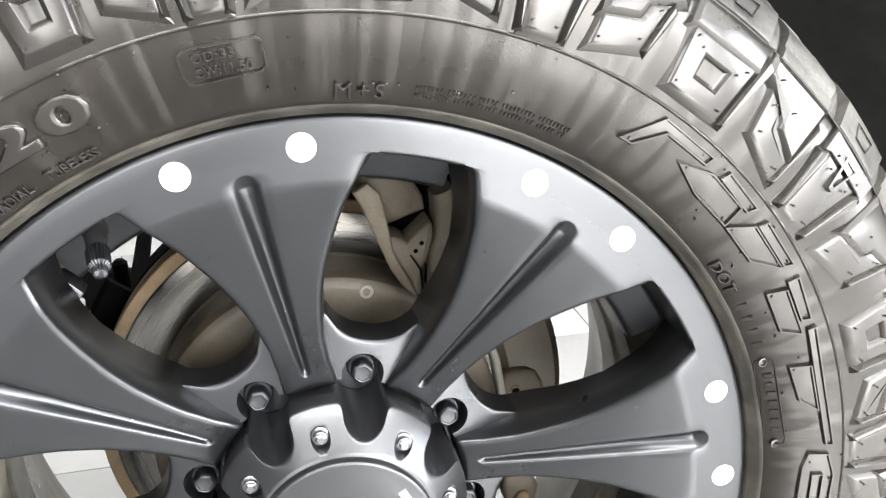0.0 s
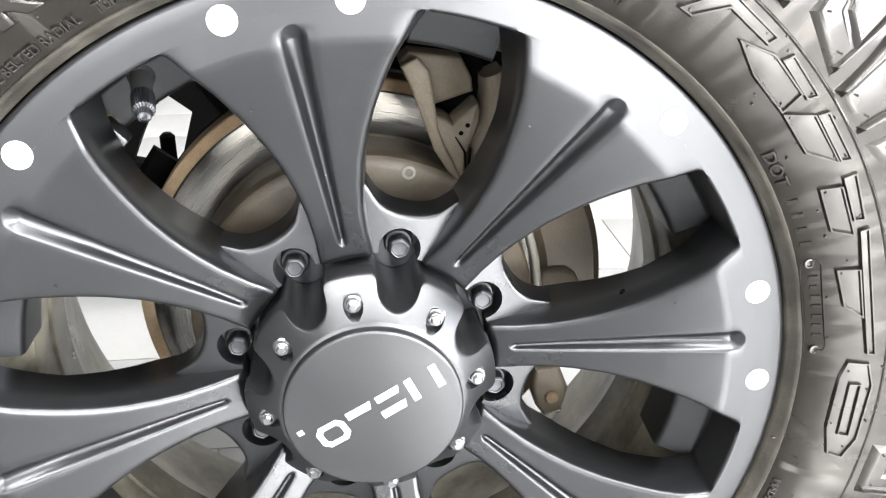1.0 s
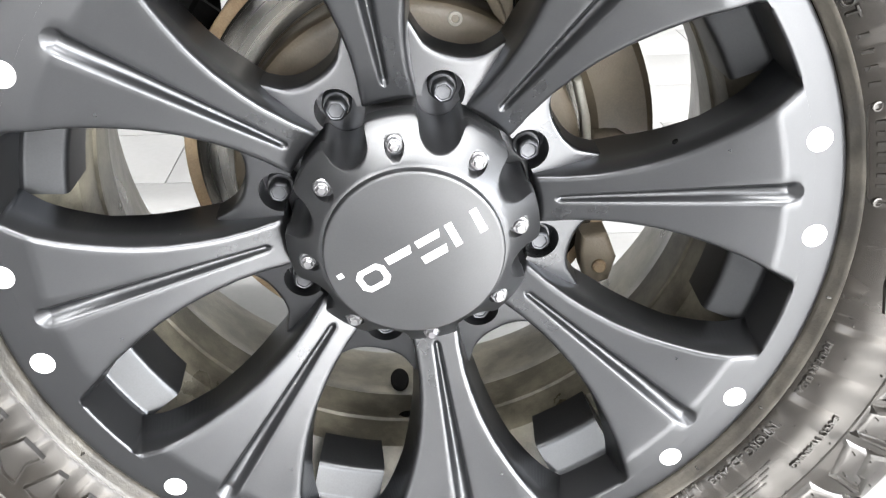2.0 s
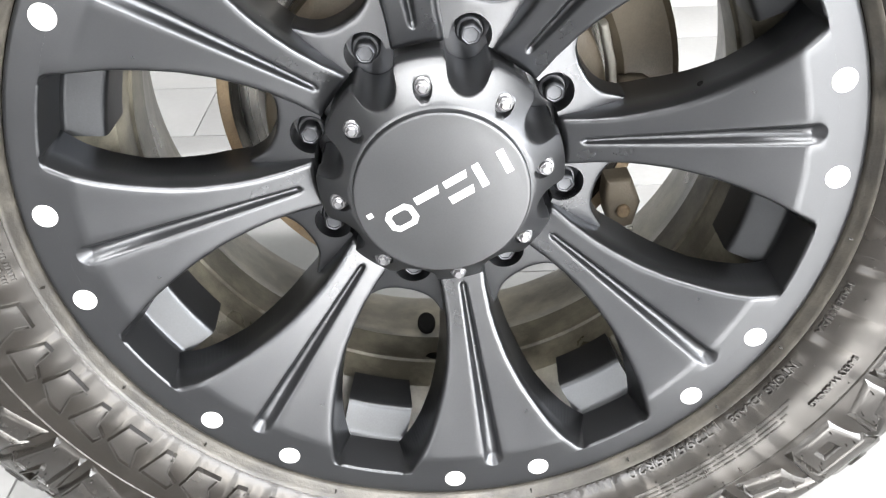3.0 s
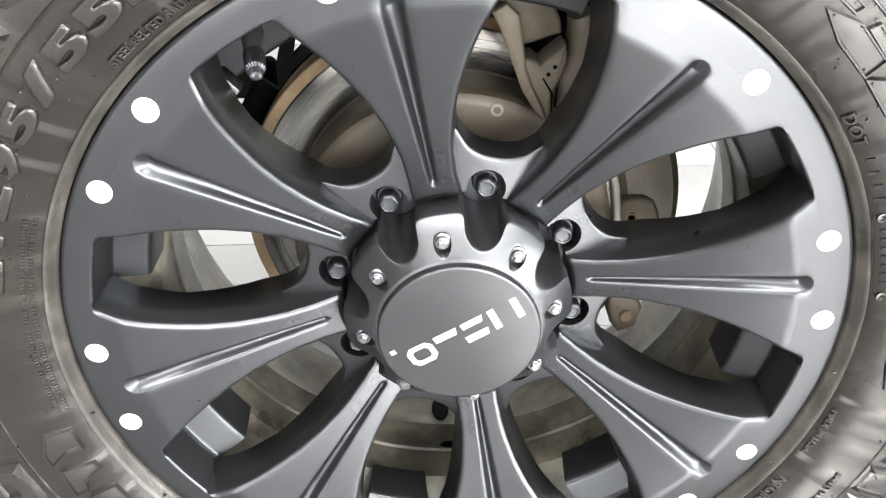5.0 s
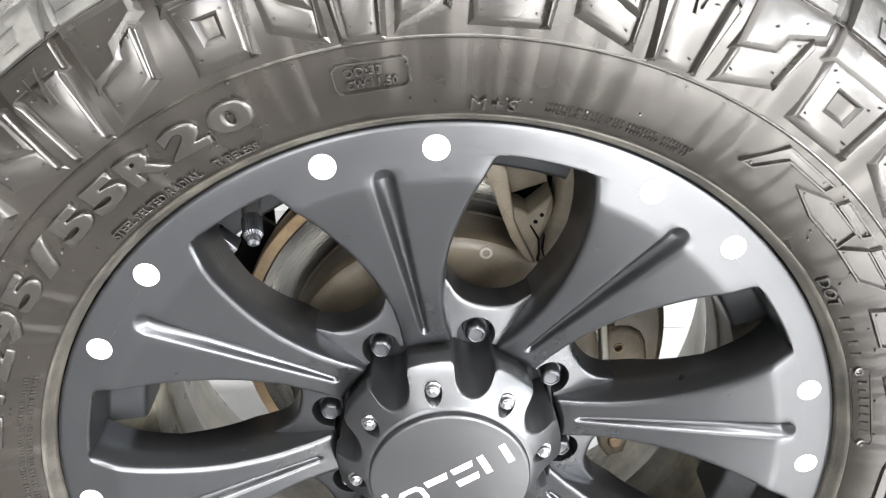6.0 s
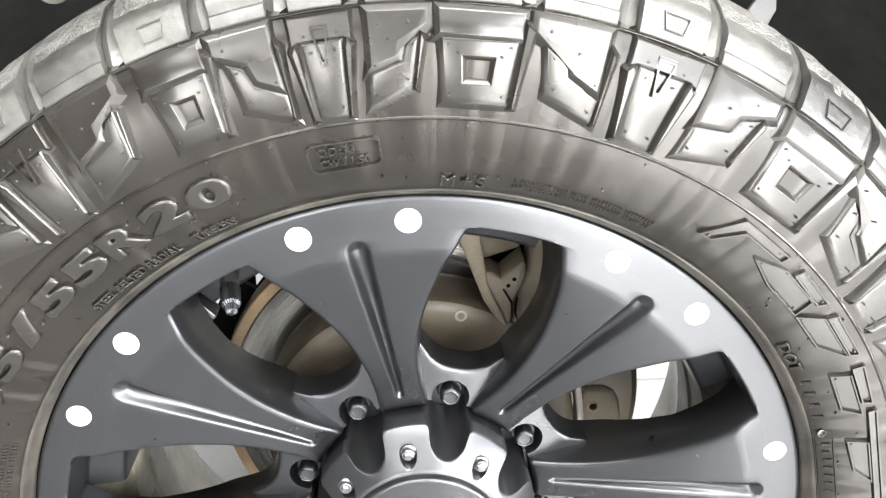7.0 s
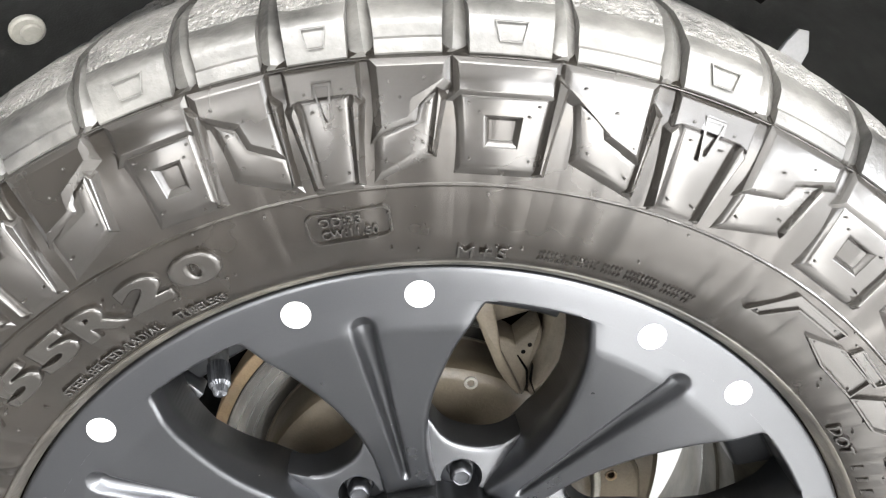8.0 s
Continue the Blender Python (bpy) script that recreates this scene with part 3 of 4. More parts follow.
def prism(outline, d0, d1, bev=0.002):
    """A block with an (x, z) outline, its edges eased at the front."""
    bm = bmesh.new()
    rings = [(outline, d0), (outline, d1 - bev), (inset_ring(outline, bev * 0.4), d1 - bev * 0.35), (inset_ring(outline, bev), d1)]
    vs = [[bm.verts.new(Vector((x, -d, z))) for x, z in ring] for ring, d in rings]
    for p, q in zip(vs, vs[1:]):
        for i in range(len(p)):
            j = (i + 1) % len(p)
            bm.faces.new((p[i], p[j], q[j], q[i]))
    bm.faces.new(vs[0][::-1]), bm.faces.new(vs[-1])
    return bm


part("bracket_plate", prism([(0.0600, 0.1590), (0.0645, 0.1555), (0.0795, 0.1685), (0.0820, 0.1690), (0.0835, 0.1640), (0.0831, 0.1561), (0.0795, 0.1450), (0.0762, 0.1385), (0.0745, 0.1310), (0.0741, 0.1230), (0.0715, 0.1119), (0.0655, 0.1155),
                             (0.0599, 0.1221), (0.0514, 0.1370), (0.0430, 0.1583), (0.0460, 0.1640)], -0.140, -0.1140, 0.0025), CALIPER, caliper)
part("bracket_back", prism([(0.0351, 0.2032), (0.0716, 0.1985), (0.0790, 0.1840), (0.0800, 0.1745), (0.0600, 0.1680), (0.0470, 0.1640), (0.0337, 0.1841), (0.0277, 0.1967)], -0.150, -0.1270, 0.0025), CALIPER, caliper)
part("bracket_rib", prism([(0.0277, 0.1967), (0.0384, 0.2028), (0.0470, 0.1941), (0.0512, 0.1700), (0.0535, 0.1530), (0.0585, 0.1400), (0.0640, 0.1290), (0.0700, 0.1150), (0.0655, 0.1165), (0.0594, 0.1237), (0.0508, 0.1380), (0.0430, 0.1590), (0.0337, 0.1848)],
                          -0.1150, -0.1085, 0.0016), CALIPER, caliper)
# black block added behind the slot to give its deep shade
part("bracket_backing", prism([(0.040, 0.200), (0.088, 0.196), (0.094, 0.170), (0.088, 0.150), (0.070, 0.140), (0.050, 0.160)], -0.168, -0.150, 0.003), BLACK, caliper)
# the curved guard beside the bracket
bm = bmesh.new()
rows = []
for x, z, w in ((0.094, 0.186, 0.008), (0.0972, 0.172, 0.010), (0.0975, 0.157, 0.012), (0.0935, 0.142, 0.014), (0.0875, 0.129, 0.013), (0.0815, 0.118, 0.010), (0.0765, 0.109, 0.007)):
    q = Vector((x - 0.045, 0, z - 0.165)).normalized()
    c = Vector((x, 0.128, z))
    o = Vector((0, -1, 0))
    rows.append([c + q * a + o * b for a, b in ((-w, -0.030), (-w, -0.010), (-w * 0.8, -0.002), (-w * 0.4, 0.002), (w * 0.4, 0.003), (w * 0.85, 0.0), (w, -0.006), (w, -0.030))])
vs = grid(bm, rows, close_v=True)
bm.faces.new(vs[0]), bm.faces.new(vs[-1][::-1])
part("guard_plate", bm, CALIPER, caliper, sharp=50)
# flush black discs painted as the shade in two small holes
for x, z in ((0.0700, 0.1485), (0.0745, 0.1540)):
    bm = bmesh.new()
    cylinder(bm, Matrix.Translation((x, 0.1145, z)) @ Matrix.Rotation(radians(90), 4, "X"), 0.0017, 0.001, 10, 0.0003)
    part("bracket_pin", bm, BLACK, caliper)
# a rounded boss with a bleed hole
part("caliper_boss", prism([(0.1446, -0.0381), (0.1829, -0.0394), (0.1806, -0.0099), (0.1781, 0.0039), (0.1731, 0.0136), (0.1649, 0.0184), (0.1541, 0.0192), (0.1466, 0.0167), (0.1428, 0.0107), (0.1423, -0.0001)], -0.200, -0.1575, 0.004), CALIPER, caliper)
bm = bmesh.new()
m = Matrix.Translation((0.1546, 0.1577, -0.0005)) @ Matrix.Rotation(radians(90), 4, "X")
grid(bm, [[m @ Vector((q * math.cos(radians(15 * i)), q * math.sin(radians(15 * i)), z)) for q, z in ((0.0052, -0.001), (0.0050, 0.0012), (0.0038, 0.0014), (0.0030, 0.0002), (0.0002, 0.0002))] for i in range(24)], close_u=True)
part("bleed_hole", bm, RUST, caliper)
part("pad_edge", prism([(0.1270, 0.060), (0.1330, 0.062), (0.1420, 0.030), (0.1470, -0.010), (0.1465, -0.040), (0.1400, -0.040), (0.1405, -0.010), (0.1350, 0.030)], -0.190, -0.1560, 0.002), CLIP, caliper, "pale worn brake pad edge")
# thin black bars drawn for the dark cracks in the bracket
for pts in ([(0.0660, -0.1110, 0.146), (0.0725, -0.1095, 0.135), (0.0735, -0.1110, 0.120)], [(0.0770, -0.1110, 0.138), (0.0755, -0.1095, 0.126), (0.0800, -0.1110, 0.112)]):
    beam("spring_clip", pts, [0.0007, 0.0014, 0.0007], 0.004, BLACK, caliper, 0.0005)
part("caliper_foot", prism([(0.141, -0.070), (0.162, -0.068), (0.172, -0.092), (0.167, -0.114), (0.152, -0.119), (0.144, -0.108), (0.140, -0.090)], -0.175, -0.1480, 0.004), CALIPER, caliper)
bm = bmesh.new()
cylinder(bm, Matrix.Translation((0.157, 0.1485, -0.098)) @ Matrix.Rotation(radians(90), 4, "X"), 0.0060, 0.005, 16, 0.0015)
part("foot_bolt", bm, RUST, caliper)
# black suspension parts behind the wheel
arm = thing("suspension_arm", "black painted suspension knuckle and arm behind the wheel", "suspension arm", (0, 0, ZC))
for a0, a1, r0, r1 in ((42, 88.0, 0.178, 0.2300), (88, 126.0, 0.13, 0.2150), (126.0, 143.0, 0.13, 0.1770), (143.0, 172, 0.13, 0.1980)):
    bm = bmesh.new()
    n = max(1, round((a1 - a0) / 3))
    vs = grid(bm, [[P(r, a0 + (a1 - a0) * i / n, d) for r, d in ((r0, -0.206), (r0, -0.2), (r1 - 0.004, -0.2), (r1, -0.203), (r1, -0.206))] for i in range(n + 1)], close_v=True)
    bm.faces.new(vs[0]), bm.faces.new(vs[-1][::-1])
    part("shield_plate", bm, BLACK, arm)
beam("knuckle", [(-0.10, -0.215, 0.09), (-0.06, -0.215, 0.06), (0.0, -0.215, 0.02)], [0.05, 0.08, 0.12], 0.05, BLACK, arm)
bm = bmesh.new()
cylinder(bm, outward(0, 90, -0.50), 0.045, 0.32, 32, 0.004)
part("axle_stub", bm, BLACK, arm)
bm = bmesh.new()
cylinder(bm, Matrix.Translation((-0.160, 0.270, 0.040)), 0.0065, 0.070, 20, 0.003)
part("stud", bm, BLACK, arm)
# a flat black sheet farther in, with shaped gaps cut through it
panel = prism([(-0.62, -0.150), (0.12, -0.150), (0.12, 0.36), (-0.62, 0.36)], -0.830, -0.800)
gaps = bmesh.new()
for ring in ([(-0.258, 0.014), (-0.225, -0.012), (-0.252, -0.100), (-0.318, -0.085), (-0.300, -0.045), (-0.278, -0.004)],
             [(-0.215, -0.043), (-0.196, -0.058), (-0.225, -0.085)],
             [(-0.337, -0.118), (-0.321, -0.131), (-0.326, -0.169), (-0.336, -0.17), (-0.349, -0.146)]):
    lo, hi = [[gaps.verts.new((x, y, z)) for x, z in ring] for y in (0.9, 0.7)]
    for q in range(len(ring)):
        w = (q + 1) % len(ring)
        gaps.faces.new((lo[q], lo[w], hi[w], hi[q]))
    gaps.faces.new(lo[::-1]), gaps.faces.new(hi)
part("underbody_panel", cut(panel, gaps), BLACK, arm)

# ---- wheel arch ----
liner = thing("wheel_arch_liner", "black moulded plastic wheel arch liner", "wheel arch liner", (0, 0.02, ZC))
part("liner_shell", revolve([(0.520, 0.0), (0.530, 0.0), (0.510, -0.12), (0.467, -0.25), (0.370, -0.335), (0.365, -0.325), (0.457, -0.243), (0.500, -0.115)], 96, 4, 176, closed=True), LINER, liner)
bm = bmesh.new()
m = Matrix.Translation((-0.2755, 0.213, 0.3580)) @ Vector((0.45, -0.75, -0.50)).to_track_quat("Z", "Y").to_matrix().to_4x4()
cylinder(bm, m, 0.0125, 0.004, 24, 0.0015)
cylinder(bm, m @ Matrix.Translation((0.002, 0, 0.004)), 0.0075, 0.0025, 20, 0.001)
part("push_clip", bm, CLIP, liner, "pale round plastic push clip")
bracket = thing("metal_bracket", "grey pressed metal strip inside the wheel arch", "bracket", (0, 0, ZC))
beam("strip", [(0.250, -0.22, 0.275), (0.272, -0.22, 0.315), (0.284, -0.22, 0.338), (0.287, -0.22, 0.350)], [0.022, 0.024, 0.020, 0.009], 0.003, GREY, bracket, 0.0008)
beam("hose", [(0.20, -0.26, 0.385), (0.225, -0.26, 0.392), (0.25, -0.26, 0.385), (0.275, -0.26, 0.37)], [0.018, 0.018, 0.018, 0.018], 0.016, BLACK, bracket, 0.005)

# ---- tyre ----
tyre = thing("tyre", "glossy black off-road tyre with chunky sidewall blocks", "tyre", (0, 0, ZC))
TR = [0.2729, 0.2733, 0.2745, 0.2758, 0.2768, 0.2780, 0.2795, 0.282, 0.285, 0.290, 0.295, 0.301, 0.307, 0.313, 0.318, 0.323, 0.3268, 0.3274, 0.3279, 0.3284, 0.3290, 0.334, 0.340, 0.346,
      0.352, 0.358, 0.365, 0.372, 0.378, 0.383, 0.3862, 0.3870, 0.3882, 0.391, 0.397, 0.4030, 0.4060]
TD = [-0.012, -0.0032, -0.0012, 0.0014, 0.0038, 0.0064, 0.0085, 0.0108, 0.0128, 0.0155, 0.0180, 0.0204, 0.0224, 0.0240, 0.0250, 0.0256, 0.0260, 0.0266, 0.0268, 0.0266, 0.0261, 0.0264, 0.0265, 0.0264,
      0.0261, 0.0255, 0.0245, 0.0231, 0.0215, 0.0195, 0.0178, 0.0186, 0.0160, 0.0100, 0.0020, -0.0080, -0.034]
OUT = list(zip(TR, TD))
BACK = [(r, -0.25 - d) for r, d in OUT[::-1]]
part("casing", revolve(OUT + BACK + [(0.262, -0.21), (0.262, -0.04)], 288, closed=True), SIDEWALL, tyre)
part("bead_ring", revolve([(0.2732, -0.006), (0.2736, 0.0002), (0.2745, 0.0016), (0.2758, 0.0036), (0.2774, 0.0072), (0.2786, 0.0091), (0.2797, 0.0097), (0.2803, 0.0092), (0.2800, 0.002)], 240, closed=True), BEAD, tyre, "pale dusty bead ring")
casing = tyre.children[0]
casing.data.materials.append(TREAD)
casing.data.materials.append(SHOULDER)
for f in casing.data.polygons:
    far = math.hypot(f.center.x, f.center.z)
    if far > 0.3875:
        f.material_index = 1 if far > 0.4035 else 2


def skin(r):
    return lerp(r, TR, TD)


SQUARES = [109.6, 84.7, 53.3, 18.8, -9.0, -36.5, -68.0, -99.5, -131.0, -161.6, -191.2, -220.8, -250.4]
CELLS = []
for a, b in zip(SQUARES, SQUARES[1:]):
    for kind, f in (("square", 0.0), ("notch", 0.25), ("fork", 0.49), ("zig", 0.72)):
        CELLS.append((kind, a + (b - a) * f, (a - b) / 28.0))


def plate(bm, outline, h, ca, k, flare=0.0058, edge=0.0016, base=0.0008):
    """A raised plate with sloping edges. The outline is in degrees clockwise from the cell's centre, and radius."""
    flat = [(x * k * radians(1) * 0.36, r) for x, r in outline]
    rings = [(inset_ring(flat, -flare), -base), (inset_ring(flat, -flare * 0.72), h * 0.12), (inset_ring(flat, -flare * 0.25), h * 0.62), (inset_ring(flat, edge * 0.3), h * 0.92), (inset_ring(flat, edge), h)]
    made = []
    for ring, z in rings:
        made.append([bm.verts.new(P(r, ca - math.degrees(x / 0.36), skin(r) + z)) for x, r in ring])
    for a, b in zip(made, made[1:]):
        for i in range(len(a)):
            j = (i + 1) % len(a)
            bm.faces.new((a[i], a[j], b[j], b[i]))
    return made[-1], rings[-1][0]


def lid(bm, vs):
    f = bm.faces.new(vs)
    bmesh.ops.triangulate(bm, faces=[f])


def plate_with_hole(bm, outline, hole, h, ca, k, sink, bank=0.003, **sizes):
    """A four-sided plate with a four-sided dish sunk in it."""
    top, flat = plate(bm, outline, h, ca, k, **sizes)
    inner = [(x * k * radians(1) * 0.36, r) for x, r in hole]
    ring = top
    for q, z in ((inner, h), (inset_ring(inner, bank * 0.23), h - 0.0004), (inset_ring(inner, bank), h - sink), (inset_ring(inner, bank * 1.4), h - sink)):
        nxt = [bm.verts.new(P(r, ca - math.degrees(x / 0.36), skin(r) + z)) for x, r in q]
        for i in range(4):
            bm.faces.new((ring[i], ring[(i + 1) % 4], nxt[(i + 1) % 4], nxt[i]))
        ring = nxt
    bm.faces.new(ring)


nubs = bmesh.new()


def nub(a, r, z):
    m = outward(r, a, skin(r) + z - 0.0004)
    cylinder(nubs, m, 0.0007, random.uniform(0.0009, 0.0022), 6, 0.0002)


def solid(outline, *sizes):
    bm = bmesh.new()
    lid(bm, plate(bm, outline, *sizes)[0])
    return bm


for kind, ca, k in CELLS:
    plates = []
    if kind == "square":
        bm = bmesh.new()
        plate_with_hole(bm, [(-2.5, 0.3385), (2.5, 0.3385), (2.85, 0.3715), (-2.85, 0.3715)], [(-1.15, 0.3475), (1.15, 0.3475), (1.3, 0.3625), (-1.3, 0.3625)], 0.0030, ca, k, 0.0032)
        plates.append(bm)
        plates.append(solid([(-3.05, 0.3725), (3.05, 0.3725), (3.1, 0.3860), (-3.1, 0.3860)], 0.0042, ca, k))
        plates.append(solid([(2.85, 0.3370), (3.10, 0.3370), (3.85, 0.3780), (3.2, 0.3810)], 0.0058, ca, k, 0.0034, 0.0007))
        spots = [(-2.1, 0.342), (2.1, 0.342), (-2.3, 0.368), (2.3, 0.368), (-1.6, 0.364), (1.7, 0.363)]
    elif kind == "fork":
        plates.append(solid([(-2.7, 0.3715), (-2.1, 0.3735), (-0.75, 0.3735), (-0.60, 0.3805), (0.60, 0.3805), (0.75, 0.3735), (2.1, 0.3735), (2.8, 0.3715), (2.8, 0.3860), (-2.7, 0.3860)], 0.0044, ca, k, 0.0018, 0.0008))
        plates.append(solid([(-1.4, 0.3335), (1.4, 0.3335), (1.9, 0.3730), (-1.9, 0.3730)], 0.0026, ca, k))
        bm = bmesh.new()
        plate_with_hole(bm, [(-0.26, 0.3600), (0.26, 0.3600), (0.78, 0.3805), (-0.78, 0.3805)], [(-0.12, 0.3630), (0.12, 0.3630), (0.56, 0.3790), (-0.56, 0.3790)], 0.0050, ca, k, 0.0050, 0.0005, flare=0.0009, edge=0.0003)
        plates.append(bm)
        plates.append(solid([(1.75, 0.3330), (1.95, 0.3330), (2.75, 0.3690), (2.35, 0.3730), (2.1, 0.3690)], 0.0056, ca, k, 0.0034, 0.0007))
        plates.append(solid([(-2.75, 0.3690), (-1.95, 0.3330), (-1.75, 0.3330), (-2.1, 0.3690), (-2.35, 0.3730)], 0.0056, ca, k, 0.0034, 0.0007))
        spots = [(-1.0, 0.338), (1.1, 0.338), (-1.4, 0.3765), (1.5, 0.3765), (-1.1, 0.368), (1.2, 0.368)]
    elif kind == "zig":
        plates.append(solid([(-2.4, 0.3560), (0.3, 0.3610), (0.6, 0.3690), (3.2, 0.3775), (3.2, 0.3860), (-2.4, 0.3860)], 0.0042, ca, k))
        plates.append(solid([(-2.4, 0.3375), (1.6, 0.3460), (2.3, 0.3715), (1.1, 0.3675), (0.8, 0.3590), (-2.2, 0.3535)], 0.0024, ca, k))
        plates.append(solid([(1.85, 0.3455), (2.05, 0.3450), (2.85, 0.3700), (2.50, 0.3735)], 0.0046, ca, k, 0.0030, 0.0007))
        spots = [(-2.0, 0.342), (1.2, 0.350), (-1.8, 0.358), (-0.5, 0.371), (1.4, 0.379), (1.8, 0.368)]
    else:
        plates.append(solid([(-3.2, 0.3765), (-0.4, 0.3690), (0.1, 0.3590), (2.5, 0.3520), (2.4, 0.3860), (-3.2, 0.3860)], 0.0042, ca, k))
        plates.append(solid([(-1.5, 0.3465), (2.6, 0.3375), (2.5, 0.3490), (-0.1, 0.3565), (-0.6, 0.3660), (-2.2, 0.3715)], 0.0024, ca, k))
        plates.append(solid([(2.75, 0.3365), (2.95, 0.3365), (3.05, 0.3730), (2.65, 0.3760)], 0.0046, ca, k, 0.0030, 0.0007))
        spots = [(-1.0, 0.350), (2.1, 0.342), (2.0, 0.357), (0.3, 0.371), (-2.0, 0.379), (-1.4, 0.366)]
    for x, r in spots:
        nub(ca - x * k, r, 0.0036)
    block = part("sidewall_block", plates[0], RUBBER, tyre, sharp=24)
    for bm in plates[1:]:
        part("raised_plate", bm, RUBBER, block, sharp=24)

# shoulder blocks of the tread, one over each sidewall block, and two more rows across
angles = [c[1] for c in CELLS] + [CELLS[0][1] - 360]
starts = [CELLS[-1][1] + 360] + angles
for i, (kind, ca, k) in enumerate(CELLS):
    a0 = (starts[i] + ca) / 2 - 0.92
    a1 = (ca + angles[i + 1]) / 2 + 0.92
    inset = kind in ("square", "fork")
    if inset:
        prof = [(0.3877, 0.0150), (0.3881, 0.0180), (0.3890, 0.0186), (0.3905, 0.0180), (0.4035, 0.0088), (0.4056, 0.0070), (0.4074, 0.0036), (0.4098, -0.0030), (0.4132, -0.012), (0.4165, -0.025), (0.4185, -0.045), (0.4192, -0.080), (0.4180, -0.082), (0.395, -0.084), (0.395, -0.01)]
    else:
        prof = [(0.3877, 0.0140), (0.3881, 0.0172), (0.3890, 0.0176), (0.3905, 0.0168), (0.3945, 0.0140), (0.3952, 0.0118), (0.3965, 0.0110), (0.3995, 0.0096), (0.4030, 0.0072), (0.4056, 0.0036), (0.4074, -0.0008), (0.4098, -0.008), (0.4130, -0.016), (0.4162, -0.028), (0.4184, -0.048), (0.4190, -0.090), (0.4178, -0.092), (0.395, -0.094), (0.395, -0.01)]
    bm = bmesh.new()
    seg = 8
    rows = []
    for j in range(seg + 1):
        u = j / seg
        rows.append([P(r + (random.uniform(-0.0007, 0.0005) if r > 0.409 else 0), a0 + (a1 - a0) * u + (0.36 * (1 if u < 0.5 else -1) * min(1, max(0, (0.012 - d) / 0.03)) if j in (0, seg) else 0), d) for r, d in prof])
    vs = grid(bm, rows, close_v=True)
    bm.faces.new(vs[0]), bm.faces.new(vs[-1][::-1])
    if inset:
        wa = (a0 - a1) / 2
        c = (a0 + a1) / 2
        m0 = [(0.30, 0.3938), (-0.30, 0.3938), (-0.42, 0.4024), (0.42, 0.4024)]

        def face_d(r):
            return 0.0180 - (r - 0.3905) * 0.708
        fr = []
        for sc, dz in ((1.0, 0.0001), (0.96, 0.0016), (0.90, 0.0016), (0.84, -0.0004)):
            fr.append([bm.verts.new(P(0.3981 + (r - 0.3981) * sc, c + x * wa * sc, face_d(0.3981 + (r - 0.3981) * sc) + dz)) for x, r in m0])
        for p, q in zip(fr, fr[1:]):
            for j in range(4):
                bm.faces.new((p[j], p[(j + 1) % 4], q[(j + 1) % 4], q[j]))
        bm.faces.new(fr[-1])
    ob = part("tread_block", bm, SHOULDER, tyre, sharp=28)
    ob.data.materials.append(TREAD)
    for f in ob.data.polygons:
        cr = math.hypot(f.center.x, f.center.z)
        if cr > 0.4088:
            f.material_index = 1
    for x in (-0.8, 0.8):
        nub(ca + x * (a0 - a1) / 2, 0.3915, -0.002)
    # the ramp in the groove before the block
    am = (starts[i] + ca) / 2
    lean = 0.30 if inset else -0.30
    bm = bmesh.new()
    rows = []
    for u, (r, d) in enumerate(((0.3880, 0.0178), (0.3900, 0.0150), (0.3960, 0.0105), (0.4040, 0.0025), (0.4115, -0.0120), (0.4160, -0.0290), (0.4175, -0.0560))):
        v = u / 6
        rows.append([P(r - 0.0045, am + 1.25, d - 0.004), P(r - 0.0018 * min(1, u), am + 0.70, d - 0.0016 * min(1, u)), P(r, am + lean * (1 - 1.6 * v), d), P(r - 0.0018 * min(1, u), am - 0.70, d - 0.0016 * min(1, u)), P(r - 0.0045, am - 1.25, d - 0.004)])
    grid(bm, rows)
    part("groove_ramp", bm, SHOULDER, tyre, sharp=20)
for row, (d0, shift) in enumerate(((-0.098, 0.5), (-0.150, 0.1), (-0.200, 0.6))):
    for i, (kind, ca, k) in enumerate(CELLS):
        bm = bmesh.new()
        half = (starts[i] - angles[i + 1]) / 4 - 0.9
        c = ca - shift * 7
        prof = [(0.4000, d0), (0.4165, d0), (0.4182, d0 - 0.002), (0.4190, d0 - 0.026), (0.4182, d0 - 0.046), (0.400, d0 - 0.048)]
        rows = [[P(r, c + half - half * 2 * j / 5 + (1.2 * (d0 - d) / 0.05 - 0.6), d) for r, d in prof] for j in range(6)]
        vs = grid(bm, rows, close_v=True)
        bm.faces.new(vs[0]), bm.faces.new(vs[-1][::-1])
        part("tread_block", bm, TREAD, tyre, "worn dusty tread block", sharp=30)


# raised writing and shapes on the sidewall
def bend(me, start, r0, scale_x, h):
    """Lays a flat mesh along the sidewall, clockwise from the angle start, its foot at radius r0."""
    for v in me.vertices:
        x, y, z = v.co
        r = r0 + y
        v.co = P(r, start - math.degrees(x * scale_x / r0), skin(r) + h + z)


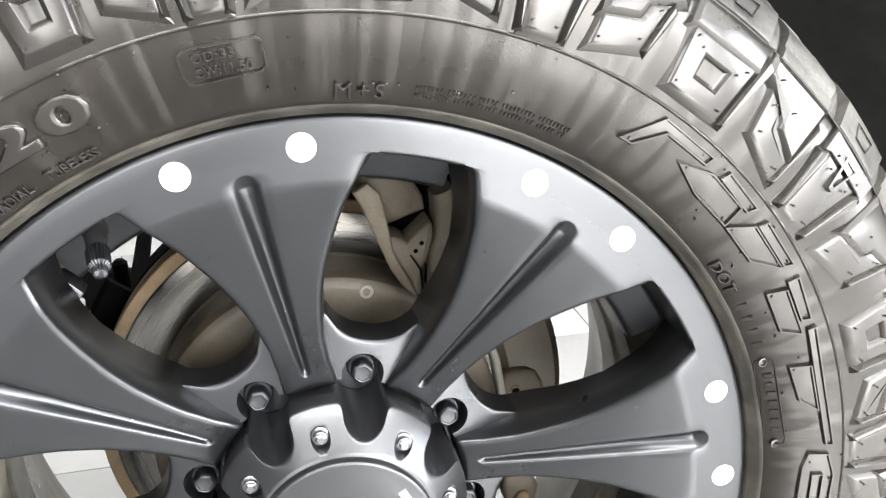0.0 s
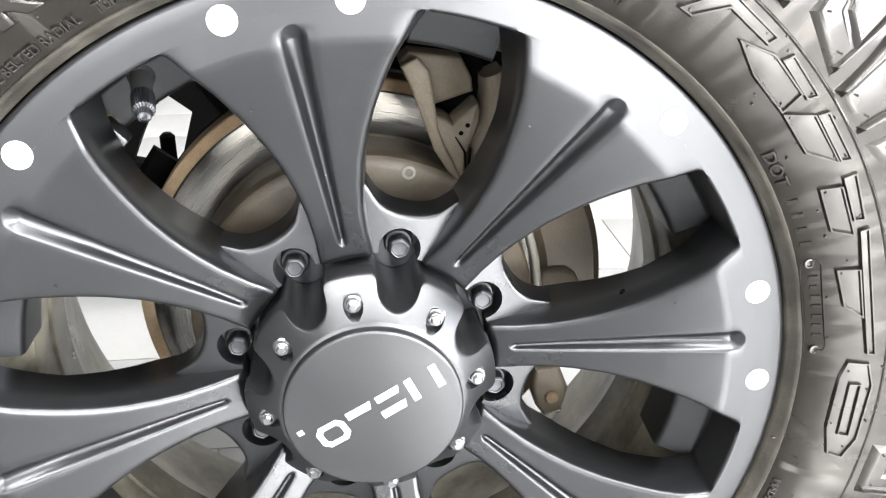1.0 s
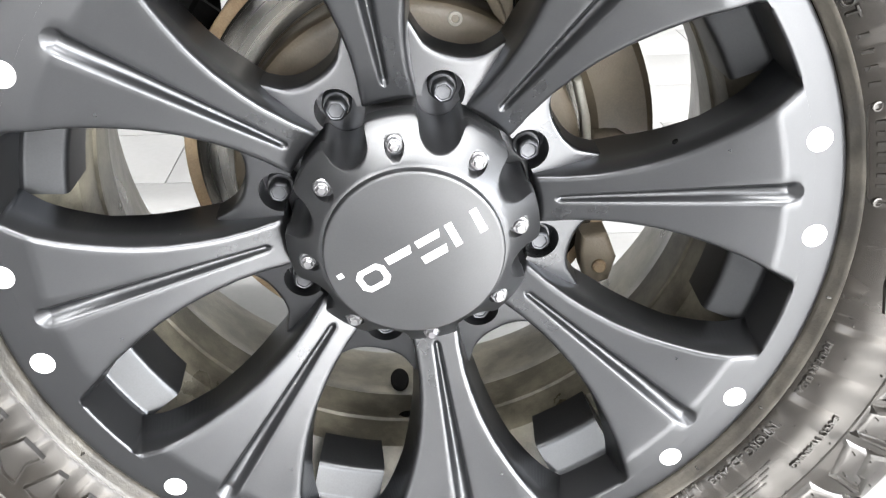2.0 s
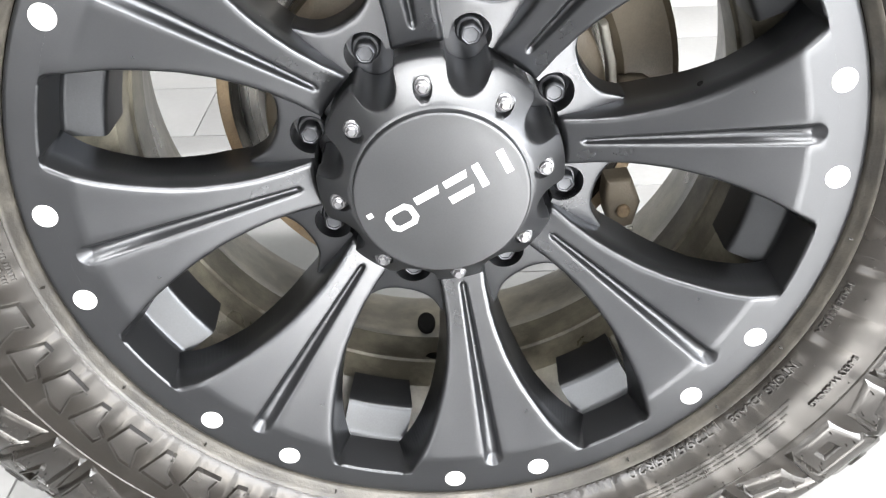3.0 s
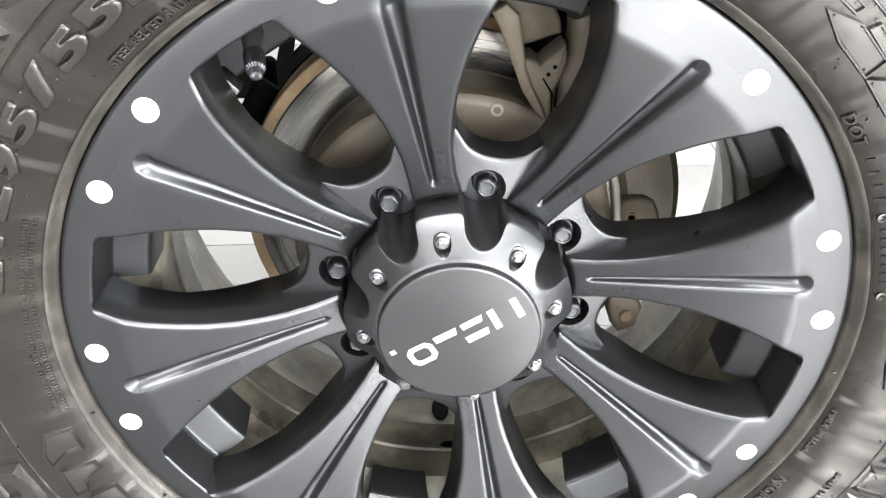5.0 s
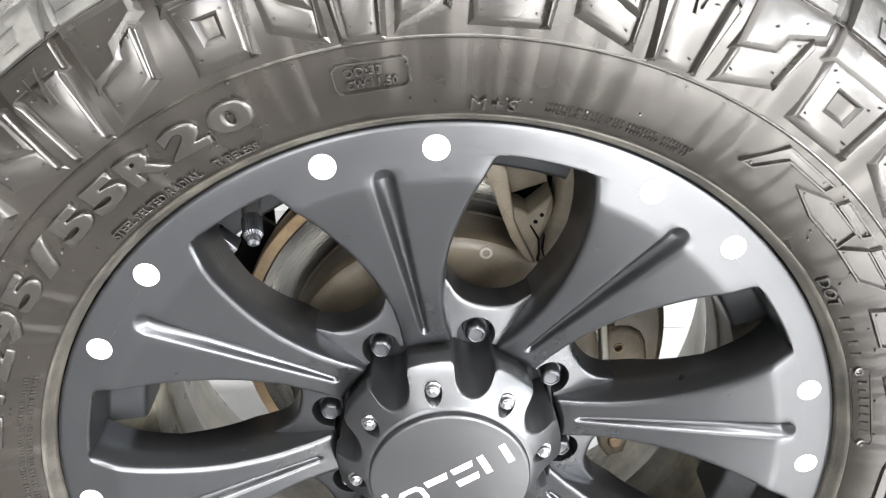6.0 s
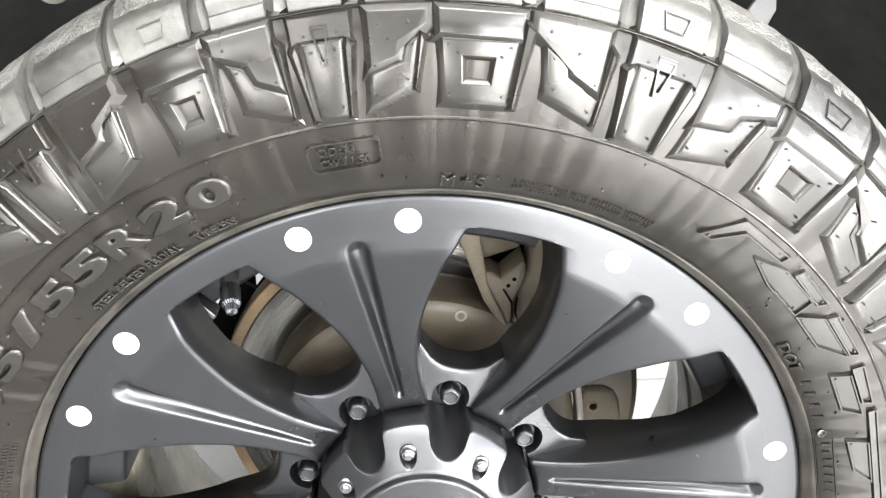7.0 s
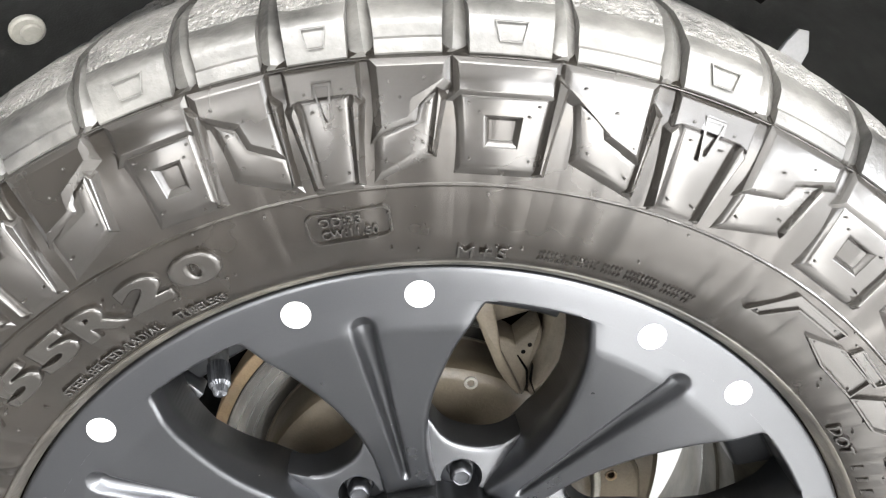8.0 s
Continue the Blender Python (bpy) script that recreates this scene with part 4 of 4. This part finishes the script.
def writing(text, start, end, r0, height, depth=0.0014, outline=False, space=1.0):
    cu = bpy.data.curves.new("writing", "FONT")
    cu.body, cu.size, cu.resolution_u, cu.space_character = text, height / 0.70, 3, space
    if outline:
        cu.extrude, cu.bevel_depth, cu.bevel_resolution, cu.offset = 0.0018, 0.0013, 2, 0.0002
    else:
        cu.extrude, cu.bevel_depth, cu.bevel_resolution, cu.offset = depth, 0.0002, 0, 0.0
    work = new("work", cu)
    me = bpy.data.meshes.new_from_object(work.evaluated_get(bpy.context.evaluated_depsgraph_get()))
    bpy.data.objects.remove(work)
    wb = bmesh.new()
    wb.from_mesh(me)
    for q in range(1, 5):
        bmesh.ops.bisect_plane(wb, geom=wb.verts[:] + wb.edges[:] + wb.faces[:], plane_co=(0, height * q / 5, 0), plane_no=(0, 1, 0))
    wb.to_mesh(me)
    wb.free()
    xs = [v.co.x for v in me.vertices]
    lo, hi = min(xs), max(xs)
    for v in me.vertices:
        v.co.x -= lo
    bend(me, start, r0, radians(start - end) * r0 / (hi - lo), 0.0004)
    me.materials.clear()
    me.materials.append(RUBBER)
    ob = new("raised_lettering", me)
    ob.parent = tyre
    return ob


def bars(start, end, r0, height, words, pitch=0.85):
    """A line of writing too small to read, as raised bars."""
    bm = bmesh.new()
    a = start
    while a > end:
        for j in range(max(1, int(random.choice(words) / (height * pitch)))):
            if a < end:
                break
            w = math.degrees(height * random.uniform(0.36, 0.55) / r0)
            top = height * random.choice((1.0, 1.0, 0.8))
            ps = [(a, r0), (a - w, r0), (a - w, r0 + top), (a, r0 + top)]
            lo = [bm.verts.new(P(r, t, skin(r) - 0.0003)) for t, r in ps]
            hi = [bm.verts.new(P(r + (0.0003 if r == r0 else -0.0003), t, skin(r) + 0.0010)) for t, r in ps]
            bm.faces.new(hi)
            for q in range(4):
                bm.faces.new((lo[q], lo[(q + 1) % 4], hi[(q + 1) % 4], hi[q]))
            a -= math.degrees(height * pitch / r0)
        a -= math.degrees(height * 0.7 / r0)
    tagged(part("raised_bar", bm, RUBBER, tyre), kind="stuff")


for i, ch in enumerate("LT295/55R20"):
    c = 168.2 - 5.36 * (i + 0.5)
    writing(ch, c + 2.5, c - 2.5, 0.3012, 0.0160, outline=True)
    for x, r in ((-1.7, 0.3035), (1.7, 0.3035), (-1.6, 0.3150), (1.6, 0.3150), (0.1, 0.3095)):
        nub(c + x, r, 0.0018)
writing("STEEL BELTED RADIAL", 132.6, 118.9, 0.2836, 0.0052)
writing("TUBELESS", 117.2, 111.4, 0.2836, 0.0052)
writing("M+S", 87.4, 82.3, 0.2840, 0.0080, 0.0015, space=1.3)
writing("OD:33", 100.0, 96.2, 0.3108, 0.0048, 0.0013, space=1.1)
writing("CW:11.50", 100.0, 94.8, 0.3035, 0.0048, 0.0013, space=1.1)
writing("MADE IN U.S.A.", 346.0, 337.0, 0.2832, 0.0038)
writing("LT295/55R20", 316.2, 299.8, 0.2806, 0.0066)
writing("SAFETY WARNING:", 336.8, 327.5, 0.3120, 0.0042)
writing("DOT", 36.4, 31.3, 0.2820, 0.0065)
writing("NTGRG", 331.3, 325.2, 0.2838, 0.0056)
writing("-D-A03", 324.6, 318.0, 0.2838, 0.0042)
bars(298.0, 286.0, 0.2806, 0.0066, [0.04])
bars(29.2, 21.2, 0.2832, 0.0060, [0.05], 1.7)
bars(18.0, 8.9, 0.2842, 0.0050, [0.06], 1.4)
for q in range(2):
    bars(79.2, 62.0, 0.2862 + 0.0042 * q, 0.0026, [0.012, 0.02, 0.016])
    bars(189.3, 156.6, 0.2842 + 0.0048 * q, 0.0030, [0.012, 0.02, 0.016, 0.008])
for q in range(4):
    bars(326.5 - q, 296.0, 0.2995 + 0.0034 * q, 0.0021, [0.012, 0.02, 0.016, 0.008])


def band(outline, width, h, label=""):
    """A raised line along a closed outline of (angle, radius)."""
    bm = bmesh.new()
    flat = [(-radians(a) * 0.31, r) for a, r in outline]
    rings = [(inset_ring(flat, -width), -0.0004), (inset_ring(flat, -width * 0.4), h), (inset_ring(flat, width * 0.4), h), (inset_ring(flat, width), -0.0004)]
    made = [[bm.verts.new(P(r, -math.degrees(x / 0.31), skin(r) + z)) for x, r in ring] for ring, z in rings]
    for a, b in zip(made, made[1:]):
        for i in range(len(a)):
            j = (i + 1) % len(a)
            bm.faces.new((a[i], a[j], b[j], b[i]))
    part("raised_line", bm, RUBBER, tyre, label)


def slab(outline, h, rise=0.0009):
    """A raised plain shape from (angle, radius) corners."""
    c = sum(a for a, r in outline) / len(outline)
    bm = bmesh.new()
    lid(bm, plate(bm, [(c - a, r) for a, r in outline], h, c, 1.0, 0.0011, 0.0009, 0.001)[0])
    part("raised_shape", bm, RUBBER, tyre)
    band(outline, 0.0011, h + rise)
    for a, r in outline[::2]:
        nub(a + (c - a) * 0.2, r + (0.311 - r) * 0.2, h)


band([(100.9, 0.3020), (101.1, 0.3055), (101.0, 0.3160), (100.4, 0.3185), (94.2, 0.3185), (93.7, 0.3165), (93.6, 0.3040), (94.2, 0.3015), (100.4, 0.3005)], 0.0008, 0.0017)
band([(20.2, 0.2825), (20.2, 0.2905), (19.4, 0.2918), (7.8, 0.2918), (7.0, 0.2905), (7.0, 0.2825), (7.8, 0.2812), (19.4, 0.2812)], 0.0005, 0.0008)
for sh in ([(57.0, 0.3020), (55.6, 0.3020), (53.2, 0.3170), (47.7, 0.3170), (47.5, 0.3225), (54.2, 0.3230)],
           [(49.9, 0.3085), (45.9, 0.3020), (40.4, 0.3020), (41.0, 0.3150), (46.2, 0.3160)],
           [(45.2, 0.3175), (40.2, 0.3160), (39.8, 0.3215), (44.9, 0.3230)],
           [(40.0, 0.3020), (34.6, 0.3020), (31.9, 0.3150), (38.1, 0.3150)],
           [(37.9, 0.3165), (32.0, 0.3165), (31.6, 0.3218), (37.6, 0.3218)],
           [(29.6, 0.3010), (24.0, 0.3000), (22.8, 0.3110), (29.0, 0.3120)],
           [(29.9, 0.3145), (24.6, 0.3130), (24.3, 0.3185), (29.8, 0.3212)],
           [(18.6, 0.2990), (13.6, 0.3010), (11.9, 0.3110), (18.2, 0.3110)],
           [(23.0, 0.3150), (6.9, 0.3150), (6.7, 0.3195), (23.0, 0.3195)],
           [(5.6, 0.3045), (3.5, 0.3010), (-4.0, 0.3000), (-7.6, 0.3050), (-7.8, 0.3140), (-5.0, 0.3195), (2.5, 0.3205), (5.4, 0.3165)]):
    slab(sh, 0.0009, 0.0018)
band([(2.6, 0.3070), (2.6, 0.3135), (-4.6, 0.3135), (-4.6, 0.3070)], 0.0007, 0.0030)
for i in range(14):
    a = 191.6 + i * 6.1
    if i % 2:
        slab([(a + 0.4, 0.3110), (a + 1.6, 0.2900), (a + 3.0, 0.2895), (a + 3.6, 0.3020), (a + 5.3, 0.3060), (a + 5.0, 0.3135)], 0.0014, 0.0022)
    else:
        slab([(a + 0.2, 0.3060), (a + 0.9, 0.2900), (a + 4.6, 0.2900), (a + 4.0, 0.2990), (a + 5.2, 0.3130), (a + 3.2, 0.3130)], 0.0014, 0.0022)

for a in (19.9, 7.1):
    bm = bmesh.new()
    m = outward(0.2860, a, skin(0.2860) - 0.001)
    grid(bm, [[m @ Vector((q * math.cos(radians(20 * i)), q * math.sin(radians(20 * i)), z)) for q, z in ((0.0033, 0), (0.0031, 0.0022), (0.0022, 0.0024), (0.0016, 0.0012), (0.0002, 0.0012))] for i in range(18)], close_u=True)
    part("raised_boss", bm, RUBBER, tyre)

# a fine moulding line between sidewall and tread
part("mould_line", revolve([(0.3866, 0.0150), (0.3869, 0.0190), (0.3871, 0.0195), (0.3874, 0.0195), (0.3877, 0.0188), (0.3880, 0.0150)], 288, closed=True), RUBBER, tyre)

# mould seams and spew marks
for a in (192, 212, 228, 251, 268, 284, 301, 318, 332, 352):
    bm = bmesh.new()
    box(bm, (-0.0004, -0.0030, -0.001), (0.0004, 0.0030, 0.0006), outward(0.2770, a, 0.0058), 0.0002)
    part("bead_seam", bm, RUBBER, tyre)
for a in (135.3, 350.6, 332.0, 320.5, 247, 205, 62.5, 91.5, 174):
    bm = bmesh.new()
    ps = [(a + 0.10, 0.2765), (a - 0.10, 0.2765), (a - 0.35, 0.2900), (a - 0.20, 0.2905)]
    lo = [bm.verts.new(P(r, t, skin(r) - 0.0003)) for t, r in ps]
    hi = [bm.verts.new(P(r, t, skin(r) + 0.0008)) for t, r in ps]
    bm.faces.new(hi)
    for q in range(4):
        bm.faces.new((lo[q], lo[(q + 1) % 4], hi[(q + 1) % 4], hi[q]))
    part("mould_seam", bm, RUBBER, tyre)
for i in range(90):
    nub(random.uniform(0, 360), random.choice((0.2925, 0.2965, 0.3235, 0.3265, random.uniform(0.288, 0.325))), 0.0002)
finish(nubs)
tagged(part("vent_nub", nubs, RUBBER, tyre, fix=False), kind="stuff")

# ---- floor tiles, laid in staggered rows ----
LONG, DEEP = 0.5125, 0.2545
bm = bmesh.new()
box(bm, (-LONG / 2 + 0.0012, -DEEP / 2 + 0.0012, -0.012), (LONG / 2 - 0.0012, DEEP / 2 - 0.0012, 0.0), bevel=0.0008)
first = part("tile", bm, TILE, floor, sharp=60)
rest = bmesh.new()
placed = False
for j in range(-23, 19):
    for i in range(-9, 11):
        x, y = -0.455 + LONG * (i + 0.5 * (j % 2) + 0.5), 1.055 + DEEP * (j + 0.5)
        if abs(x) > 4.7 or not -4.8 < y < 5.8:
            continue
        if abs(x) < 1.6 and -1.3 < y < 2.9:
            ob = share("tile", first.data, floor) if placed else first
            placed = True
            ob.location = (x, y, random.uniform(-0.0004, 0.0))
        else:
            box(rest, (x - LONG / 2 + 0.0012, y - DEEP / 2 + 0.0012, -0.012), (x + LONG / 2 - 0.0012, y + DEEP / 2 - 0.0012, random.uniform(-0.0004, 0.0)))
tagged(part("tile_field", rest, TILE, floor, sharp=60), kind="stuff")
